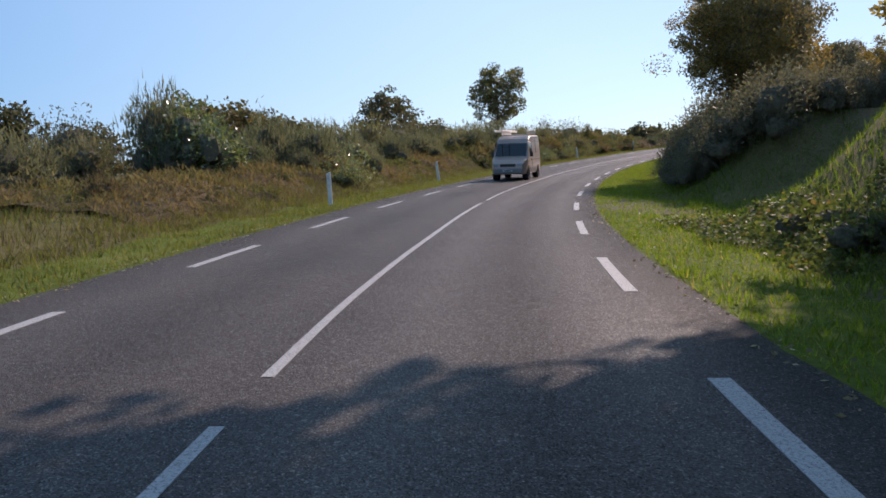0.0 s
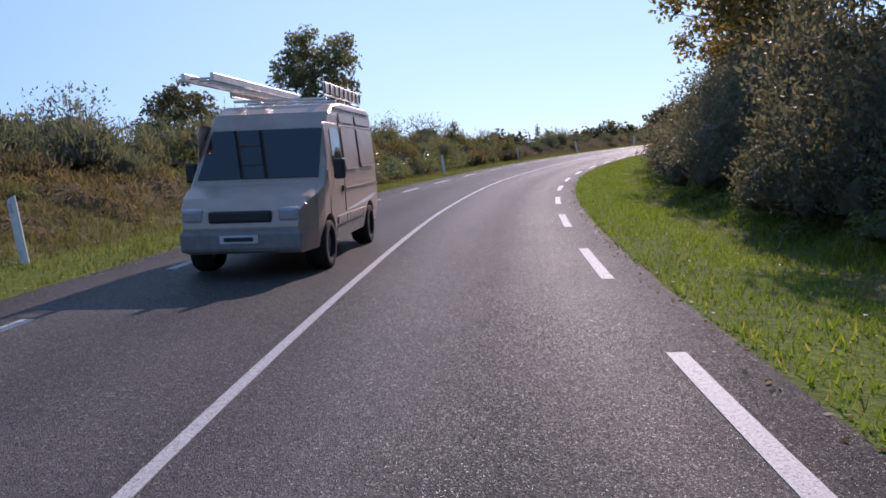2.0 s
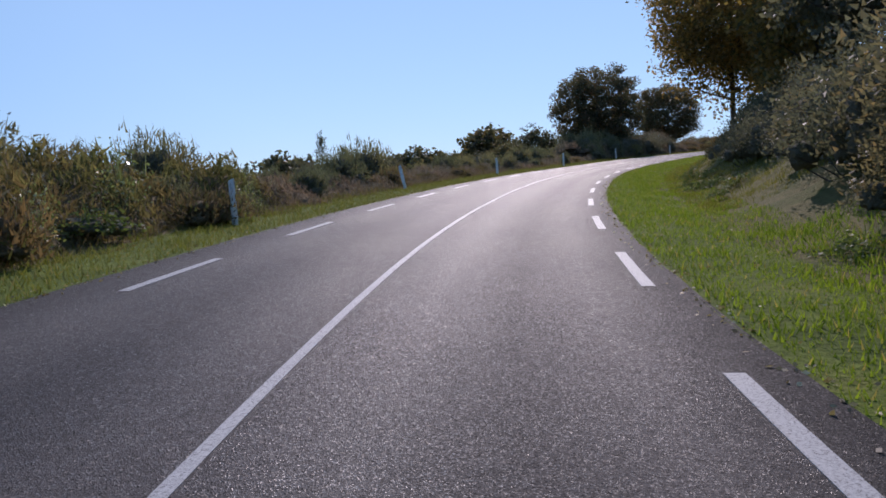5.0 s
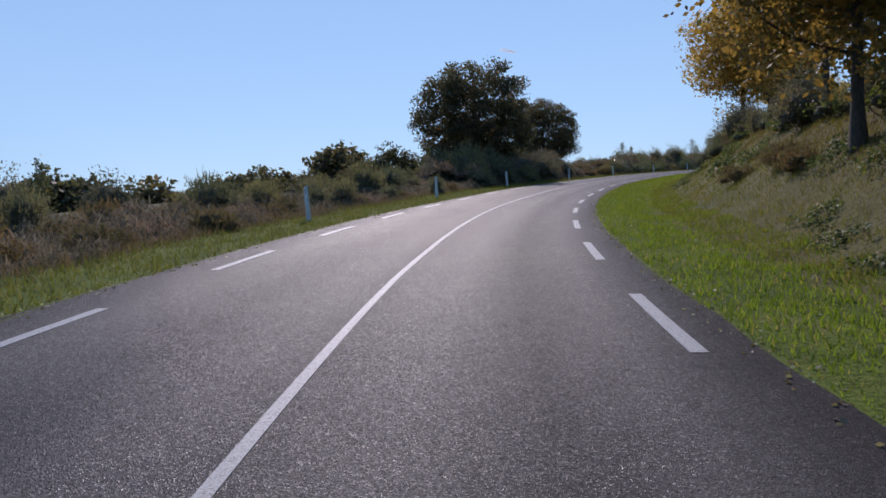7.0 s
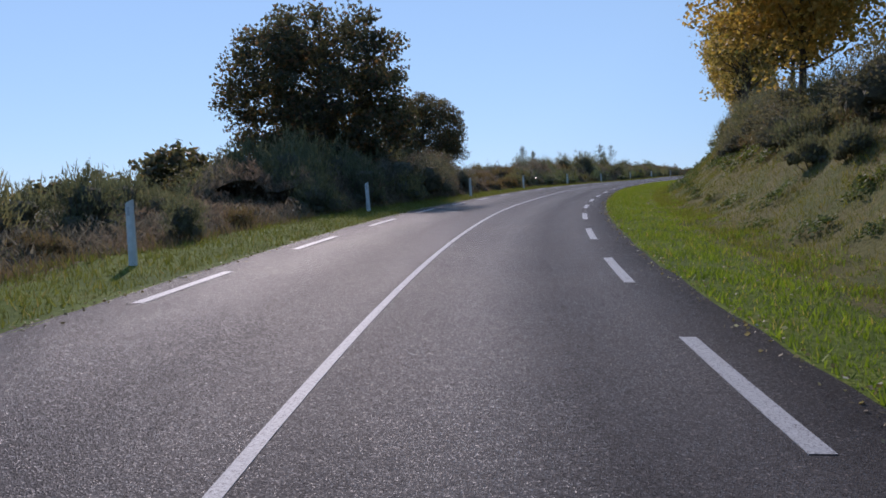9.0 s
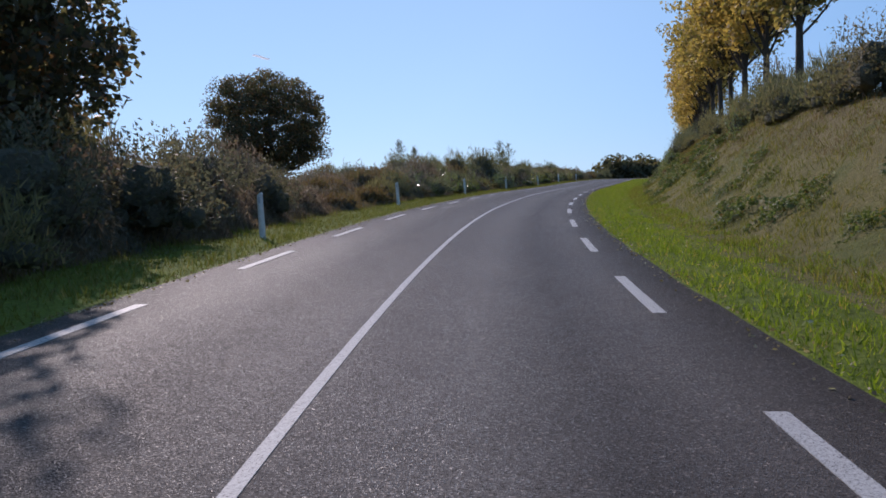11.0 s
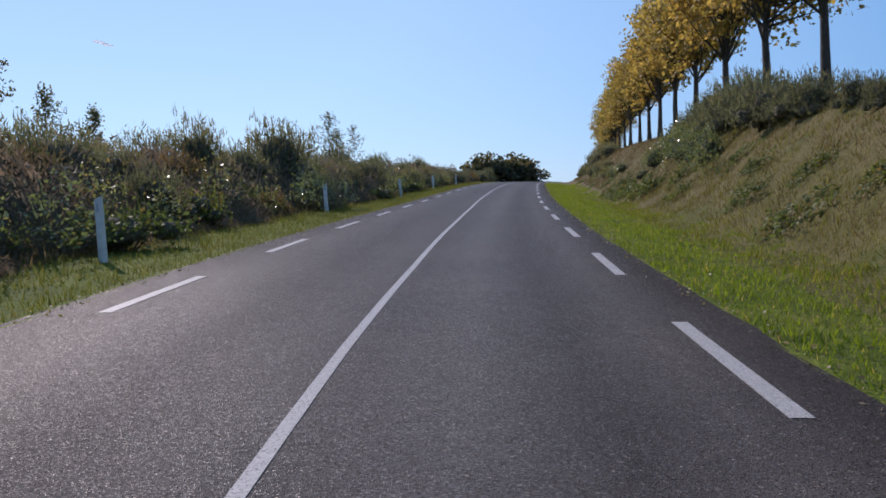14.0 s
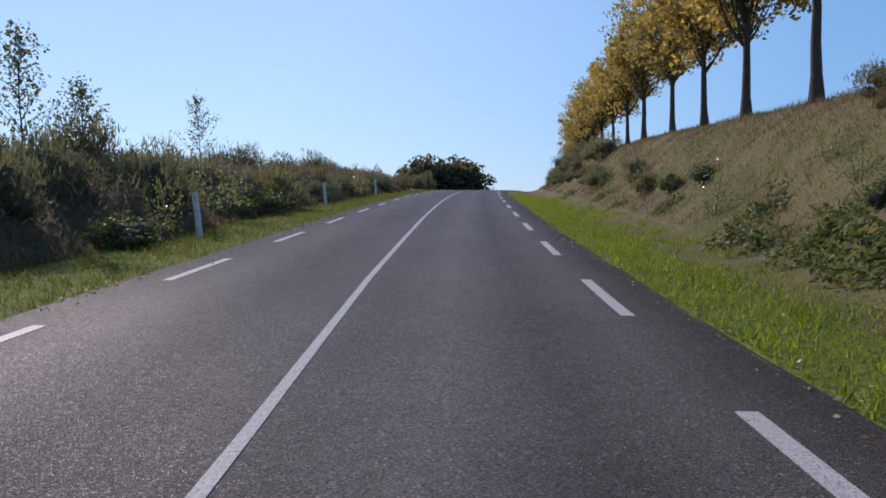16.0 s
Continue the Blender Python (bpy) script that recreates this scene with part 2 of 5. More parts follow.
# ---------------- mesh helpers ----------------
def mesh_from(name, verts, faces, mats, index=None, smooth=False):
    """A mesh from arrays: verts n x 3, faces m x 3 or m x 4."""
    verts, faces = np.asarray(verts, np.float32), np.asarray(faces, np.int32)
    me = bpy.data.meshes.new(name)
    k = faces.shape[1]
    me.vertices.add(len(verts))
    me.vertices.foreach_set("co", verts.ravel())
    me.loops.add(faces.size)
    me.loops.foreach_set("vertex_index", faces.ravel())
    me.polygons.add(len(faces))
    me.polygons.foreach_set("loop_start", np.arange(0, faces.size, k, dtype=np.int32))
    for mt in mats if isinstance(mats, (list, tuple)) else [mats]:
        me.materials.append(mt)
    if index is not None:
        me.polygons.foreach_set("material_index", np.asarray(index, np.int32))
    me.polygons.foreach_set("use_smooth", np.full(len(faces), smooth))
    me.update(calc_edges=True)
    me.validate()
    return me


def part(name, bm, mat, parent, label="", smooth=False):
    """Links a bmesh, or a mesh, as one object under a thing or a part."""
    if isinstance(bm, bpy.types.Mesh):
        me = bm
    else:
        me = bpy.data.meshes.new(name)
        bm.normal_update()
        bm.to_mesh(me)
        bm.free()
        me.materials.append(mat)
        me.polygons.foreach_set("use_smooth", np.full(len(me.polygons), smooth))
    ob = new(name, me)
    ob.parent = parent
    if label:
        ob["label"] = label
    return ob


# ---------------- the road's line ----------------
# heading (degrees, left of +y positive) and gradient every 10 m along the driven lane
HEAD = [12.30, 8.80, 5.10, 0.73, -2.92, -6.68, -10.05, -13.05, -15.64, -18.55, -22.17, -26.57, -30.62, -33.81, -36.71, -39.85, -43.38, -47.05, -50.44, -53.36, -55.84, -57.90, -60.19, -62.69, -64.62, -66.33, -67.50, -67.97, -68.44, -68.86, -69.15, -69.50, -70.00, -70.60, -71.50, -72.50, -73.50, -74.50, -75.50, -76.50]
GRADE = [0.0180, 0.0180, 0.0181, 0.0155, 0.0157, 0.0223, 0.0263, 0.0284, 0.0333, 0.0378, 0.0411, 0.0484, 0.0514, 0.0490, 0.0504, 0.0503, 0.0495, 0.0486, 0.0533, 0.0527, 0.0418, 0.0466, 0.0468, 0.0400, 0.0408, 0.0374, 0.0338, 0.0346, 0.0388, 0.0428, 0.0418, 0.0350, 0.0340, 0.0320, 0.0280, 0.0200, 0.0100, 0.0000, -0.0100, -0.0200]
CROSS = [(0, -0.0067), (30, -0.0142), (60, -0.0195), (100, -0.027), (150, -0.0324), (200, -0.034), (400, -0.034)]   # crossfall by station
S0, STEP = -30.0, 0.5
ST = np.arange(S0, S0 + 10 * (len(HEAD) - 1) + 0.01, STEP)
_k = np.arange(len(HEAD)) * 10 + S0


def smooth_curve(v):
    y = np.interp(ST, _k, v)
    w = np.hanning(17)
    return np.convolve(np.pad(y, 8, mode="edge"), w / w.sum(), "valid")


HD, GR = np.radians(smooth_curve(HEAD)), smooth_curve(GRADE)
LX = np.concatenate([[0], np.cumsum(-np.sin(HD[:-1]) * STEP)])
LY = np.concatenate([[0], np.cumsum(np.cos(HD[:-1]) * STEP)])
LZ = np.concatenate([[0], np.cumsum(GR[:-1] * STEP)])
_z = int(-S0 / STEP)
LX, LY, LZ = LX - LX[_z] - 0.851, LY - LY[_z] - 7.994, LZ - LZ[_z] - 0.149
# lateral place of the painted lines and of the asphalt's edges by station
RIGHT_LINE = ((0, 30, 45, 60, 72, 90, 120, 165, 195, 225, 245), (1.67, 1.69, 1.67, 1.63, 1.68, 1.85, 1.80, 1.76, 1.85, 1.96, 1.80))
LEFT_LINE = ((0, 30, 75, 120, 165, 210, 245), (-4.76, -4.57, -4.60, -4.51, -4.38, -4.22, -4.43))
CENTRE = ((0, 8, 12, 16, 25, 32, 36, 43, 52, 60, 66, 70, 76, 90, 103, 118, 122, 140, 175, 197, 205, 209, 213, 219, 230, 240, 247, 262, 290), (-1.54, -1.53, -1.46, -1.40, -1.45, -1.50, -1.50, -1.48, -1.52, -1.50, -1.53, -1.51, -1.46, -1.40, -1.31, -1.34, -1.31, -1.36, -1.29, -1.20, -1.20, -1.24, -1.25, -1.20, -1.23, -1.34, -1.47, -1.58, -1.65))
EDGE_R = ((0, 22, 52, 74, 100, 114, 143, 193), (2.47, 2.25, 2.23, 2.2, 2.32, 2.38, 2.52, 2.55))
EDGE_L = ((0, 70, 117, 144, 190, 230), (-5.76, -5.66, -5.40, -4.95, -4.90, -5.05))


def line_at(s):
    return np.interp(s, ST, LX), np.interp(s, ST, LY), np.interp(s, ST, LZ), np.interp(s, ST, HD)


def bump(s, a, b, soft=8.0):
    """1 between a and b, fading over soft metres."""
    return np.clip((s - a) / soft + 0.5, 0, 1) * np.clip((b - s) / soft + 0.5, 0, 1)


def rise(u):
    u = np.clip(u, 0, 1)
    return u * u * (3 - 2 * u)


def above(s, lat):
    """Height of the ground over the road's level at station s, lat metres to the right of the driven line."""
    s, lat = np.asarray(s, float), np.asarray(lat, float)
    z = np.interp(s, *zip(*CROSS)) * np.clip(lat, -7, 4)
    er, el = np.interp(s, *EDGE_R), np.interp(s, *EDGE_L)
    # verge shoulders and shallow ditch
    z = z - 0.04 * rise((lat - er) / 0.4) - 0.04 * rise((el - lat) / 0.4)
    z = z - 0.16 * rise((lat - 3.2) / 1.6)
    # cutting on the inside of the bend
    bank = np.interp(s, [-30, 0, 12, 25, 40, 60, 80, 100, 125, 150, 175, 200, 230, 290, 330, 350], [3.0, 3.0, 3.0, 2.9, 2.6, 2.4, 2.2, 2.4, 3.2, 3.2, 3.5, 3.75, 3.85, 3.6, 2.8, 2.2])
    foot = np.interp(s, [-30, 0, 10, 20, 30, 50, 80, 120, 340], [4.6, 4.8, 5.0, 5.4, 4.8, 4.8, 5.2, 5.2, 5.0])
    # a grassy field entrance cuts through the bank
    bank = bank * (1 - 0.9 * bump(s, 20.5, 27.2, 3.5) * (1 - rise((lat - 15) / 22)))
    z = z + bank * rise((lat - foot) / np.interp(s, [-30, 16, 20, 28, 34], [6.0, 5.0, 4.0, 4.0, 6.0])) + 0.02 * np.clip(lat - foot - 6, 0, 60)
    # outside of the bend: low bank, then fields
    lift = np.interp(s, [-30, 0, 30, 60, 90, 115, 150, 180, 210, 240, 290, 340], [0.1, 0.3, 0.9, 1.1, 0.9, 0.0, -0.1, 0.6, 1.0, 1.2, 0.9, 0.4])
    z = z + lift * rise((-7.9 - lat) / 3.5) - 0.012 * np.clip(-12 - lat, 0, 80)
    return z


def place(s, lat, up=0.0):
    x, y, z, h = line_at(s)
    return Vector((float(x + lat * np.cos(h)), float(y + lat * np.sin(h)), float(z + above(s, lat)) + up))


def ribbon(s, lats, lift=0.0):
    """Points of a strip that follows the road: len(s) x len(lats) x 3."""
    x, y, z, h = line_at(np.asarray(s, float))
    la = np.asarray(lats, float)[None, :]
    zz = z[:, None] + above(np.asarray(s, float)[:, None], la) + lift
    return np.stack([x[:, None] + la * np.cos(h)[:, None], y[:, None] + la * np.sin(h)[:, None], zz + 0 * la], -1)


def grid_faces(n, k, first=0):
    i, j = np.meshgrid(np.arange(n - 1), np.arange(k - 1), indexing="ij")
    a = first + i * k + j
    return np.stack([a, a + 1, a + k + 1, a + k], -1).reshape(-1, 4)


# ---------------- ground: one sheet to the horizon ----------------
g_s = np.concatenate([np.arange(-29, 0, 2.0), np.arange(0, 240, 1.0), np.arange(240, 355, 3.0)])
g_lat = np.array([-60, -48, -38, -30, -24, -20, -17, -14.5, -12.5, -11, -10, -9.2, -8.5, -8, -7.5, -7, -6.6, -6.3, -6.1, -5.9, -5.7, -5.5, -5.3, -5.1, -4.9, -3, 0, 1.8, 2.0, 2.2, 2.35, 2.5, 2.7, 2.9, 3.2,
                  3.6, 4, 4.4, 4.8, 5.2, 5.6, 6, 6.5, 7, 7.5, 8, 8.6, 9.3, 10, 11, 12.5, 14.5, 17, 20, 24, 30, 38, 48, 60])
pts = ribbon(g_s, g_lat)
on_road = (g_lat[None, :] > np.interp(g_s, *EDGE_L)[:, None] + 0.12) & (g_lat[None, :] < np.interp(g_s, *EDGE_R)[:, None] - 0.12)
pts[:, :, 2] -= np.where(on_road, 0.12, 0.0)
rough_part = np.clip((np.abs(g_lat + 1.6) - 4.8) / 3, 0, 1)
for i in range(len(g_s)):
    for j in range(len(g_lat)):
        if rough_part[j] > 0:
            p = Vector(pts[i, j])
            pts[i, j, 2] += rough_part[j] * (0.16 * noise.noise(p * 0.5) + 0.09 * noise.noise(p * 1.7))
n_s, n_l = len(g_s), len(g_lat)
faces = [grid_faces(n_s, n_l)]
mid = (g_lat[:-1] + g_lat[1:]) / 2
kind_l = np.where((mid > -8.2) & (mid < 4.6), 0, np.where((mid < 16) & (mid > -16), 1, 2))
idx = [np.tile(kind_l, n_s - 1)]
verts = [pts.reshape(-1, 3)]
loop = np.concatenate([np.arange(n_l), np.arange(1, n_s) * n_l + n_l - 1, (n_s - 1) * n_l + np.arange(n_l - 2, -1, -1), np.arange(n_s - 2, 0, -1) * n_l])
core = verts[0][(n_s // 2) * n_l + n_l // 2].copy()
prev = loop
count = len(verts[0])
rim = verts[0][loop]
for grow, drop in ((1.25, 0.25), (1.8, 0.6), (3.0, 0.85), (6, 1.0), (14, 1.0), (30, 1.0)):
    ring = core + (rim - core) * grow
    ring[:, 2] = rim[:, 2] * (1 - drop) + drop * 3.0
    verts.append(ring)
    cur = count + np.arange(len(loop))
    faces.append(np.stack([prev, cur, np.roll(cur, -1), np.roll(prev, -1)], -1))
    idx.append(np.full(len(loop), 2))
    prev, count = cur, count + len(loop)
ground = new("ground", mesh_from("ground", np.concatenate(verts), np.concatenate(faces), [VERGE, BANK, FIELD], np.concatenate(idx), True))
bare = np.zeros(count, np.float32)
gs, gl = np.repeat(g_s, n_l), np.tile(g_lat, n_s)
bare[:n_s * n_l] = 0.55 * np.exp(-((gs - 24) / 4.2) ** 4) * np.exp(-((gl - 3.6) / 1.9) ** 4)
dry = np.ones(count, np.float32)
dry[:n_s * n_l] = np.where(gl > 0, np.clip(np.maximum((gs - 225) / 50, 0.9 * (gl - 7.5) / 3), 0, 1), np.clip((gs - 20) / 120, 0.25, 0.8))
ground.data.attributes.new("dry", "FLOAT", "POINT").data.foreach_set("value", dry)
ground.data.attributes.new("bare", "FLOAT", "POINT").data.foreach_set("value", bare)
tagged(ground, "grassy verges, earth banks and fields beside the road", "ground", kind="structure")

# ---------------- road ----------------
r_s = np.arange(-29, 352, 1.0)
edge = np.array([0.07 * noise.noise(Vector((s * 0.9, 3.1, 0))) + 0.05 * noise.noise(Vector((s * 3.3, 9.1, 0))) for s in r_s])
road_u = np.array([0, 0.04, 0.15, 0.3, 0.45, 0.6, 0.75, 0.93, 1.0])
r_lat = np.interp(r_s, *EDGE_L)[:, None] * (1 - road_u) + np.interp(r_s, *EDGE_R)[:, None] * road_u
rx, ry, rz, rh = line_at(r_s)
cross = np.interp(r_s, *zip(*CROSS))[:, None]
road_pts = np.stack([rx[:, None] + r_lat * np.cos(rh)[:, None], ry[:, None] + r_lat * np.sin(rh)[:, None], rz[:, None] + cross * r_lat], -1)
hh = line_at(r_s)[3]
for col, sign in ((0, -1), (-1, 1)):
    road_pts[:, col, 0] += sign * edge * np.cos(hh)
    road_pts[:, col, 1] += sign * edge * np.sin(hh)
skirt = road_pts[:, [0, -1]].copy()
skirt[:, :, 2] -= 0.2
road_all = np.concatenate([skirt[:, :1], road_pts, skirt[:, 1:]], 1)
road = new("road", mesh_from("road", road_all.reshape(-1, 3), grid_faces(len(r_s), road_all.shape[1]), ASPHALT, smooth=False))
across = road.data.attributes.new("across", "FLOAT", "POINT")
across.data.foreach_set("value", np.tile(np.concatenate([[0], road_u, [1]]), len(r_s)).astype(np.float32))
tagged(road, "worn grey asphalt country road with white markings", "road", kind="structure")


def run_of(lat_table):
    """Length along a line beside the driven one, by station, from station 0."""
    lat = np.interp(ST, *lat_table)
    run = np.cumsum(STEP * (1 + np.gradient(HD, STEP) * lat))
    return run - np.interp(0.0, ST, run)


def stripe(name, a, b, table, width, label=""):
    """A painted line on the road from station a to b."""
    s = np.linspace(a, b, max(3, int((b - a) / 1.0) + 1))
    x, y, z, h = line_at(s)
    c = np.interp(s, *table)[:, None]
    lat = c + np.array([-0.5, -0.5, 0, 0.5, 0.5])[None, :] * width
    zz = z[:, None] + np.interp(s, *zip(*CROSS))[:, None] * lat + np.array([-0.004, 0.006, 0.006, 0.006, -0.004])[None, :]
    pt = np.stack([x[:, None] + lat * np.cos(h)[:, None], y[:, None] + lat * np.sin(h)[:, None], zz], -1)
    ob = new(name, mesh_from(name, pt.reshape(-1, 3), grid_faces(len(s), 5), PAINT))
    ob.parent = road
    if label:
        ob["label"] = label
    return ob


# small slips of the dashes along their line, by station
SLIP_R = ((0, 30, 60, 100, 130, 160, 195, 208, 245), (0.38, 0.32, 0.15, 0.0, -0.08, -0.2, -0.27, -0.55, -0.48))
SLIP_L = ((0, 60, 150, 190, 215, 230, 246), (-0.06, 0.04, 0.04, 0.25, 0.12, -0.05, -0.32))
for table, first, slip in ((RIGHT_LINE, 1.79, SLIP_R), (LEFT_LINE, 5.35, SLIP_L)):
    run = run_of(table)
    for k in range(-4, 52):
        a, b = np.interp([first + 6.5 * k, first + 6.5 * k + 3.0], run, ST)
        a, b = a + np.interp(a, *slip), b + np.interp(b, *slip)
        if -26 < a and b < 340:
            stripe("edge_dash", a, b, table, 0.155)
for a, b in ((-20.0, -10.0), (-8.6, 4.35), (5.4, 25.5), (26.8, 340.0)):
    stripe("centre_line", a, b, CENTRE, 0.10, "white painted centre line")


j_lat = np.linspace(-4.9, 2.45, 16)
j_pts = []
for k, la in enumerate(j_lat):
    for side in (-0.02, 0.02):
        x, y, z, h = line_at(235.2 + side + 0.05 * noise.noise(Vector((la * 1.3, 0, 5))))
        j_pts.append((x + la * np.cos(h), y + la * np.sin(h), z - 0.034 * la + 0.004))
joint = new("tar_joint", mesh_from("tar_joint", j_pts, grid_faces(len(j_lat), 2), TAR))
joint.parent = road
joint["label"] = "thin dark joint across the asphalt"


# ---------------- plants ----------------
def leaf_quads(c, size, g, flat=0.0):
    """A pointed four-cornered leaf at each of the places c."""
    n = len(c)
    a = g.normal(size=(n, 3))
    a[:, 2] *= 1 - flat
    a /= np.linalg.norm(a, axis=1, keepdims=True) + 1e-9
    b = np.cross(a, g.normal(size=(n, 3)))
    b /= np.linalg.norm(b, axis=1, keepdims=True) + 1e-9
    sz = size * g.uniform(0.6, 1.4, (n, 1))
    v = np.stack([c - a * sz * 0.6, c + b * sz * 0.36, c + a * sz * 0.6, c - b * sz * 0.36], 1)
    return v.reshape(-1, 3), np.arange(4 * n).reshape(-1, 4)


def tube(points, radii, sides=6):
    """A tapered tube along points."""
    points = np.asarray(points, float)
    d = np.gradient(points, axis=0)
    d /= np.linalg.norm(d, axis=1, keepdims=True) + 1e-9
    u = np.cross(d, np.array([0.31, 0.95, 0.02]))
    u /= np.linalg.norm(u, axis=1, keepdims=True) + 1e-9
    w = np.cross(d, u)
    t = np.arange(sides) * 2 * math.pi / sides
    v = points[:, None] + np.asarray(radii)[:, None, None] * (np.cos(t)[None, :, None] * u[:, None] + np.sin(t)[None, :, None] * w[:, None])
    i, j = np.meshgrid(np.arange(len(points) - 1), np.arange(sides), indexing="ij")
    a, b = i * sides + j, i * sides + (j + 1) % sides
    return v.reshape(-1, 3), np.stack([a, b, b + sides, a + sides], -1).reshape(-1, 4)


def joined(pieces):
    vs, fs, k = [], [], 0
    for v, f in pieces:
        vs.append(v)
        fs.append(f + k)
        k += len(v)
    return np.concatenate(vs), np.concatenate(fs)


def limb(a, b, r0, r1, g, sag=0.15, n=6):
    u = np.linspace(0, 1, n)[:, None]
    off = g.normal(size=3) * np.linalg.norm(b - a) * 0.07
    p = a * (1 - u) + b * u + np.sin(u * math.pi) * (off + np.array([0, 0, -sag * np.linalg.norm(b - a) * 0.3]))
    return tube(p, np.linspace(r0, r1, n), 5)


def make_tree(name, height, radius, base, clumps, per, leaf, mat, seed, trunk_r=0.25, shape=0.5, bark=None, lean=0.0, limbs=22, tight=0.17, loose=False, lumpy=0.34, vase=False):
    """A tree at the origin: an empty with trunk and crown."""
    g = np.random.default_rng(seed)
    top = height * 0.8
    zz = np.linspace(0, top, 9)
    wob = np.cumsum(g.normal(size=(9, 2)) * 0.02 * height / 9, axis=0)
    spine = np.stack([wob[:, 0] + lean * zz, wob[:, 1], zz], 1)
    flare = 1 + 0.5 * np.exp(-zz / 0.4)
    apart = []
    pieces = [tube(spine, trunk_r * flare * np.linspace(1, 0.22, 9), 9)]
    mid_z, half = (base + height) / 2, (height - base) / 2
    d = g.normal(size=(clumps, 3))
    d /= np.linalg.norm(d, axis=1, keepdims=True)
    r = g.uniform(0.15, 1, clumps) ** shape
    lump = np.array([0.84 + lumpy * noise.noise(Vector(q) * 1.9 + Vector((seed, 0, 0))) for q in d])
    c = d * (r * lump)[:, None] * np.array([radius, radius, half]) + np.array([lean * mid_z, 0, mid_z])
    for k in g.choice(clumps, min(limbs, clumps), replace=False):
        q = c[k]
        hz = np.clip(q[2] - g.uniform(0.15, 0.45) * np.hypot(q[0], q[1]) - 0.6, base * 0.75, top * 0.97)
        if vase:
            hz = np.clip(g.uniform(0.85, 1.75) * base, base * 0.8, q[2] - 0.3)
        start = np.array([np.interp(hz, zz, spine[:, 0]), np.interp(hz, zz, spine[:, 1]), hz])
        piece = limb(start, q, max(0.012, trunk_r * 0.38 * (1 - hz / height * 0.6)), 0.008 if loose else 0.015, g)
        (apart if loose else pieces).append(piece)
    tv, tf = joined(pieces)
    own = np.repeat(c, per, 0)
    spread = radius * tight
    q = g.normal(size=own.shape)
    q *= (g.uniform(0, 1, len(own)) ** 0.4 / np.linalg.norm(q, axis=1))[:, None]
    lc = own + q * spread * 1.5 * np.repeat(g.uniform(0.6, 1.2, clumps), per)[:, None] * np.array([1, 1, 0.7])
    lv, lf = leaf_quads(lc, leaf, g)
    tree = new(name)
    part("trunk", mesh_from("trunk", tv, tf, bark or BARK, smooth=True), None, tree)
    part("crown", mesh_from("crown", lv, lf, mat), None, tree)
    for v, f in apart:
        part("branch", mesh_from("branch", v, f, bark or BARK, smooth=True), None, tree)
    return tree


def blob(r, seed, cuts=5, lobe=0):
    """A lumpy closed core for a dense shrub."""
    u = np.linspace(-1, 1, cuts + 1)
    a, b = np.meshgrid(u, u, indexing="ij")
    one = np.ones_like(a)
    vs, fs = [], []
    for k, (p, q, w) in enumerate(((a, b, one), (b, a, -one), (one, a, b), (-one, b, a), (b, one, a), (a, -one, b))):
        vs.append(np.stack([p, q, w], -1).reshape(-1, 3))
        fs.append(grid_faces(cuts + 1, cuts + 1, k * (cuts + 1) ** 2)[:, ::-1])
    v = np.concatenate(vs)
    v = v / np.linalg.norm(v, axis=1, keepdims=True)
    k = np.array([0.86 + 0.38 * noise.noise(Vector(q) * 2.0 + Vector((seed * 3.1, lobe, 0))) + 0.26 * noise.noise(Vector(q) * 5.0 + Vector((0, seed * 1.7, lobe))) for q in v])
    return v * k[:, None] * np.asarray(r), np.concatenate(fs)


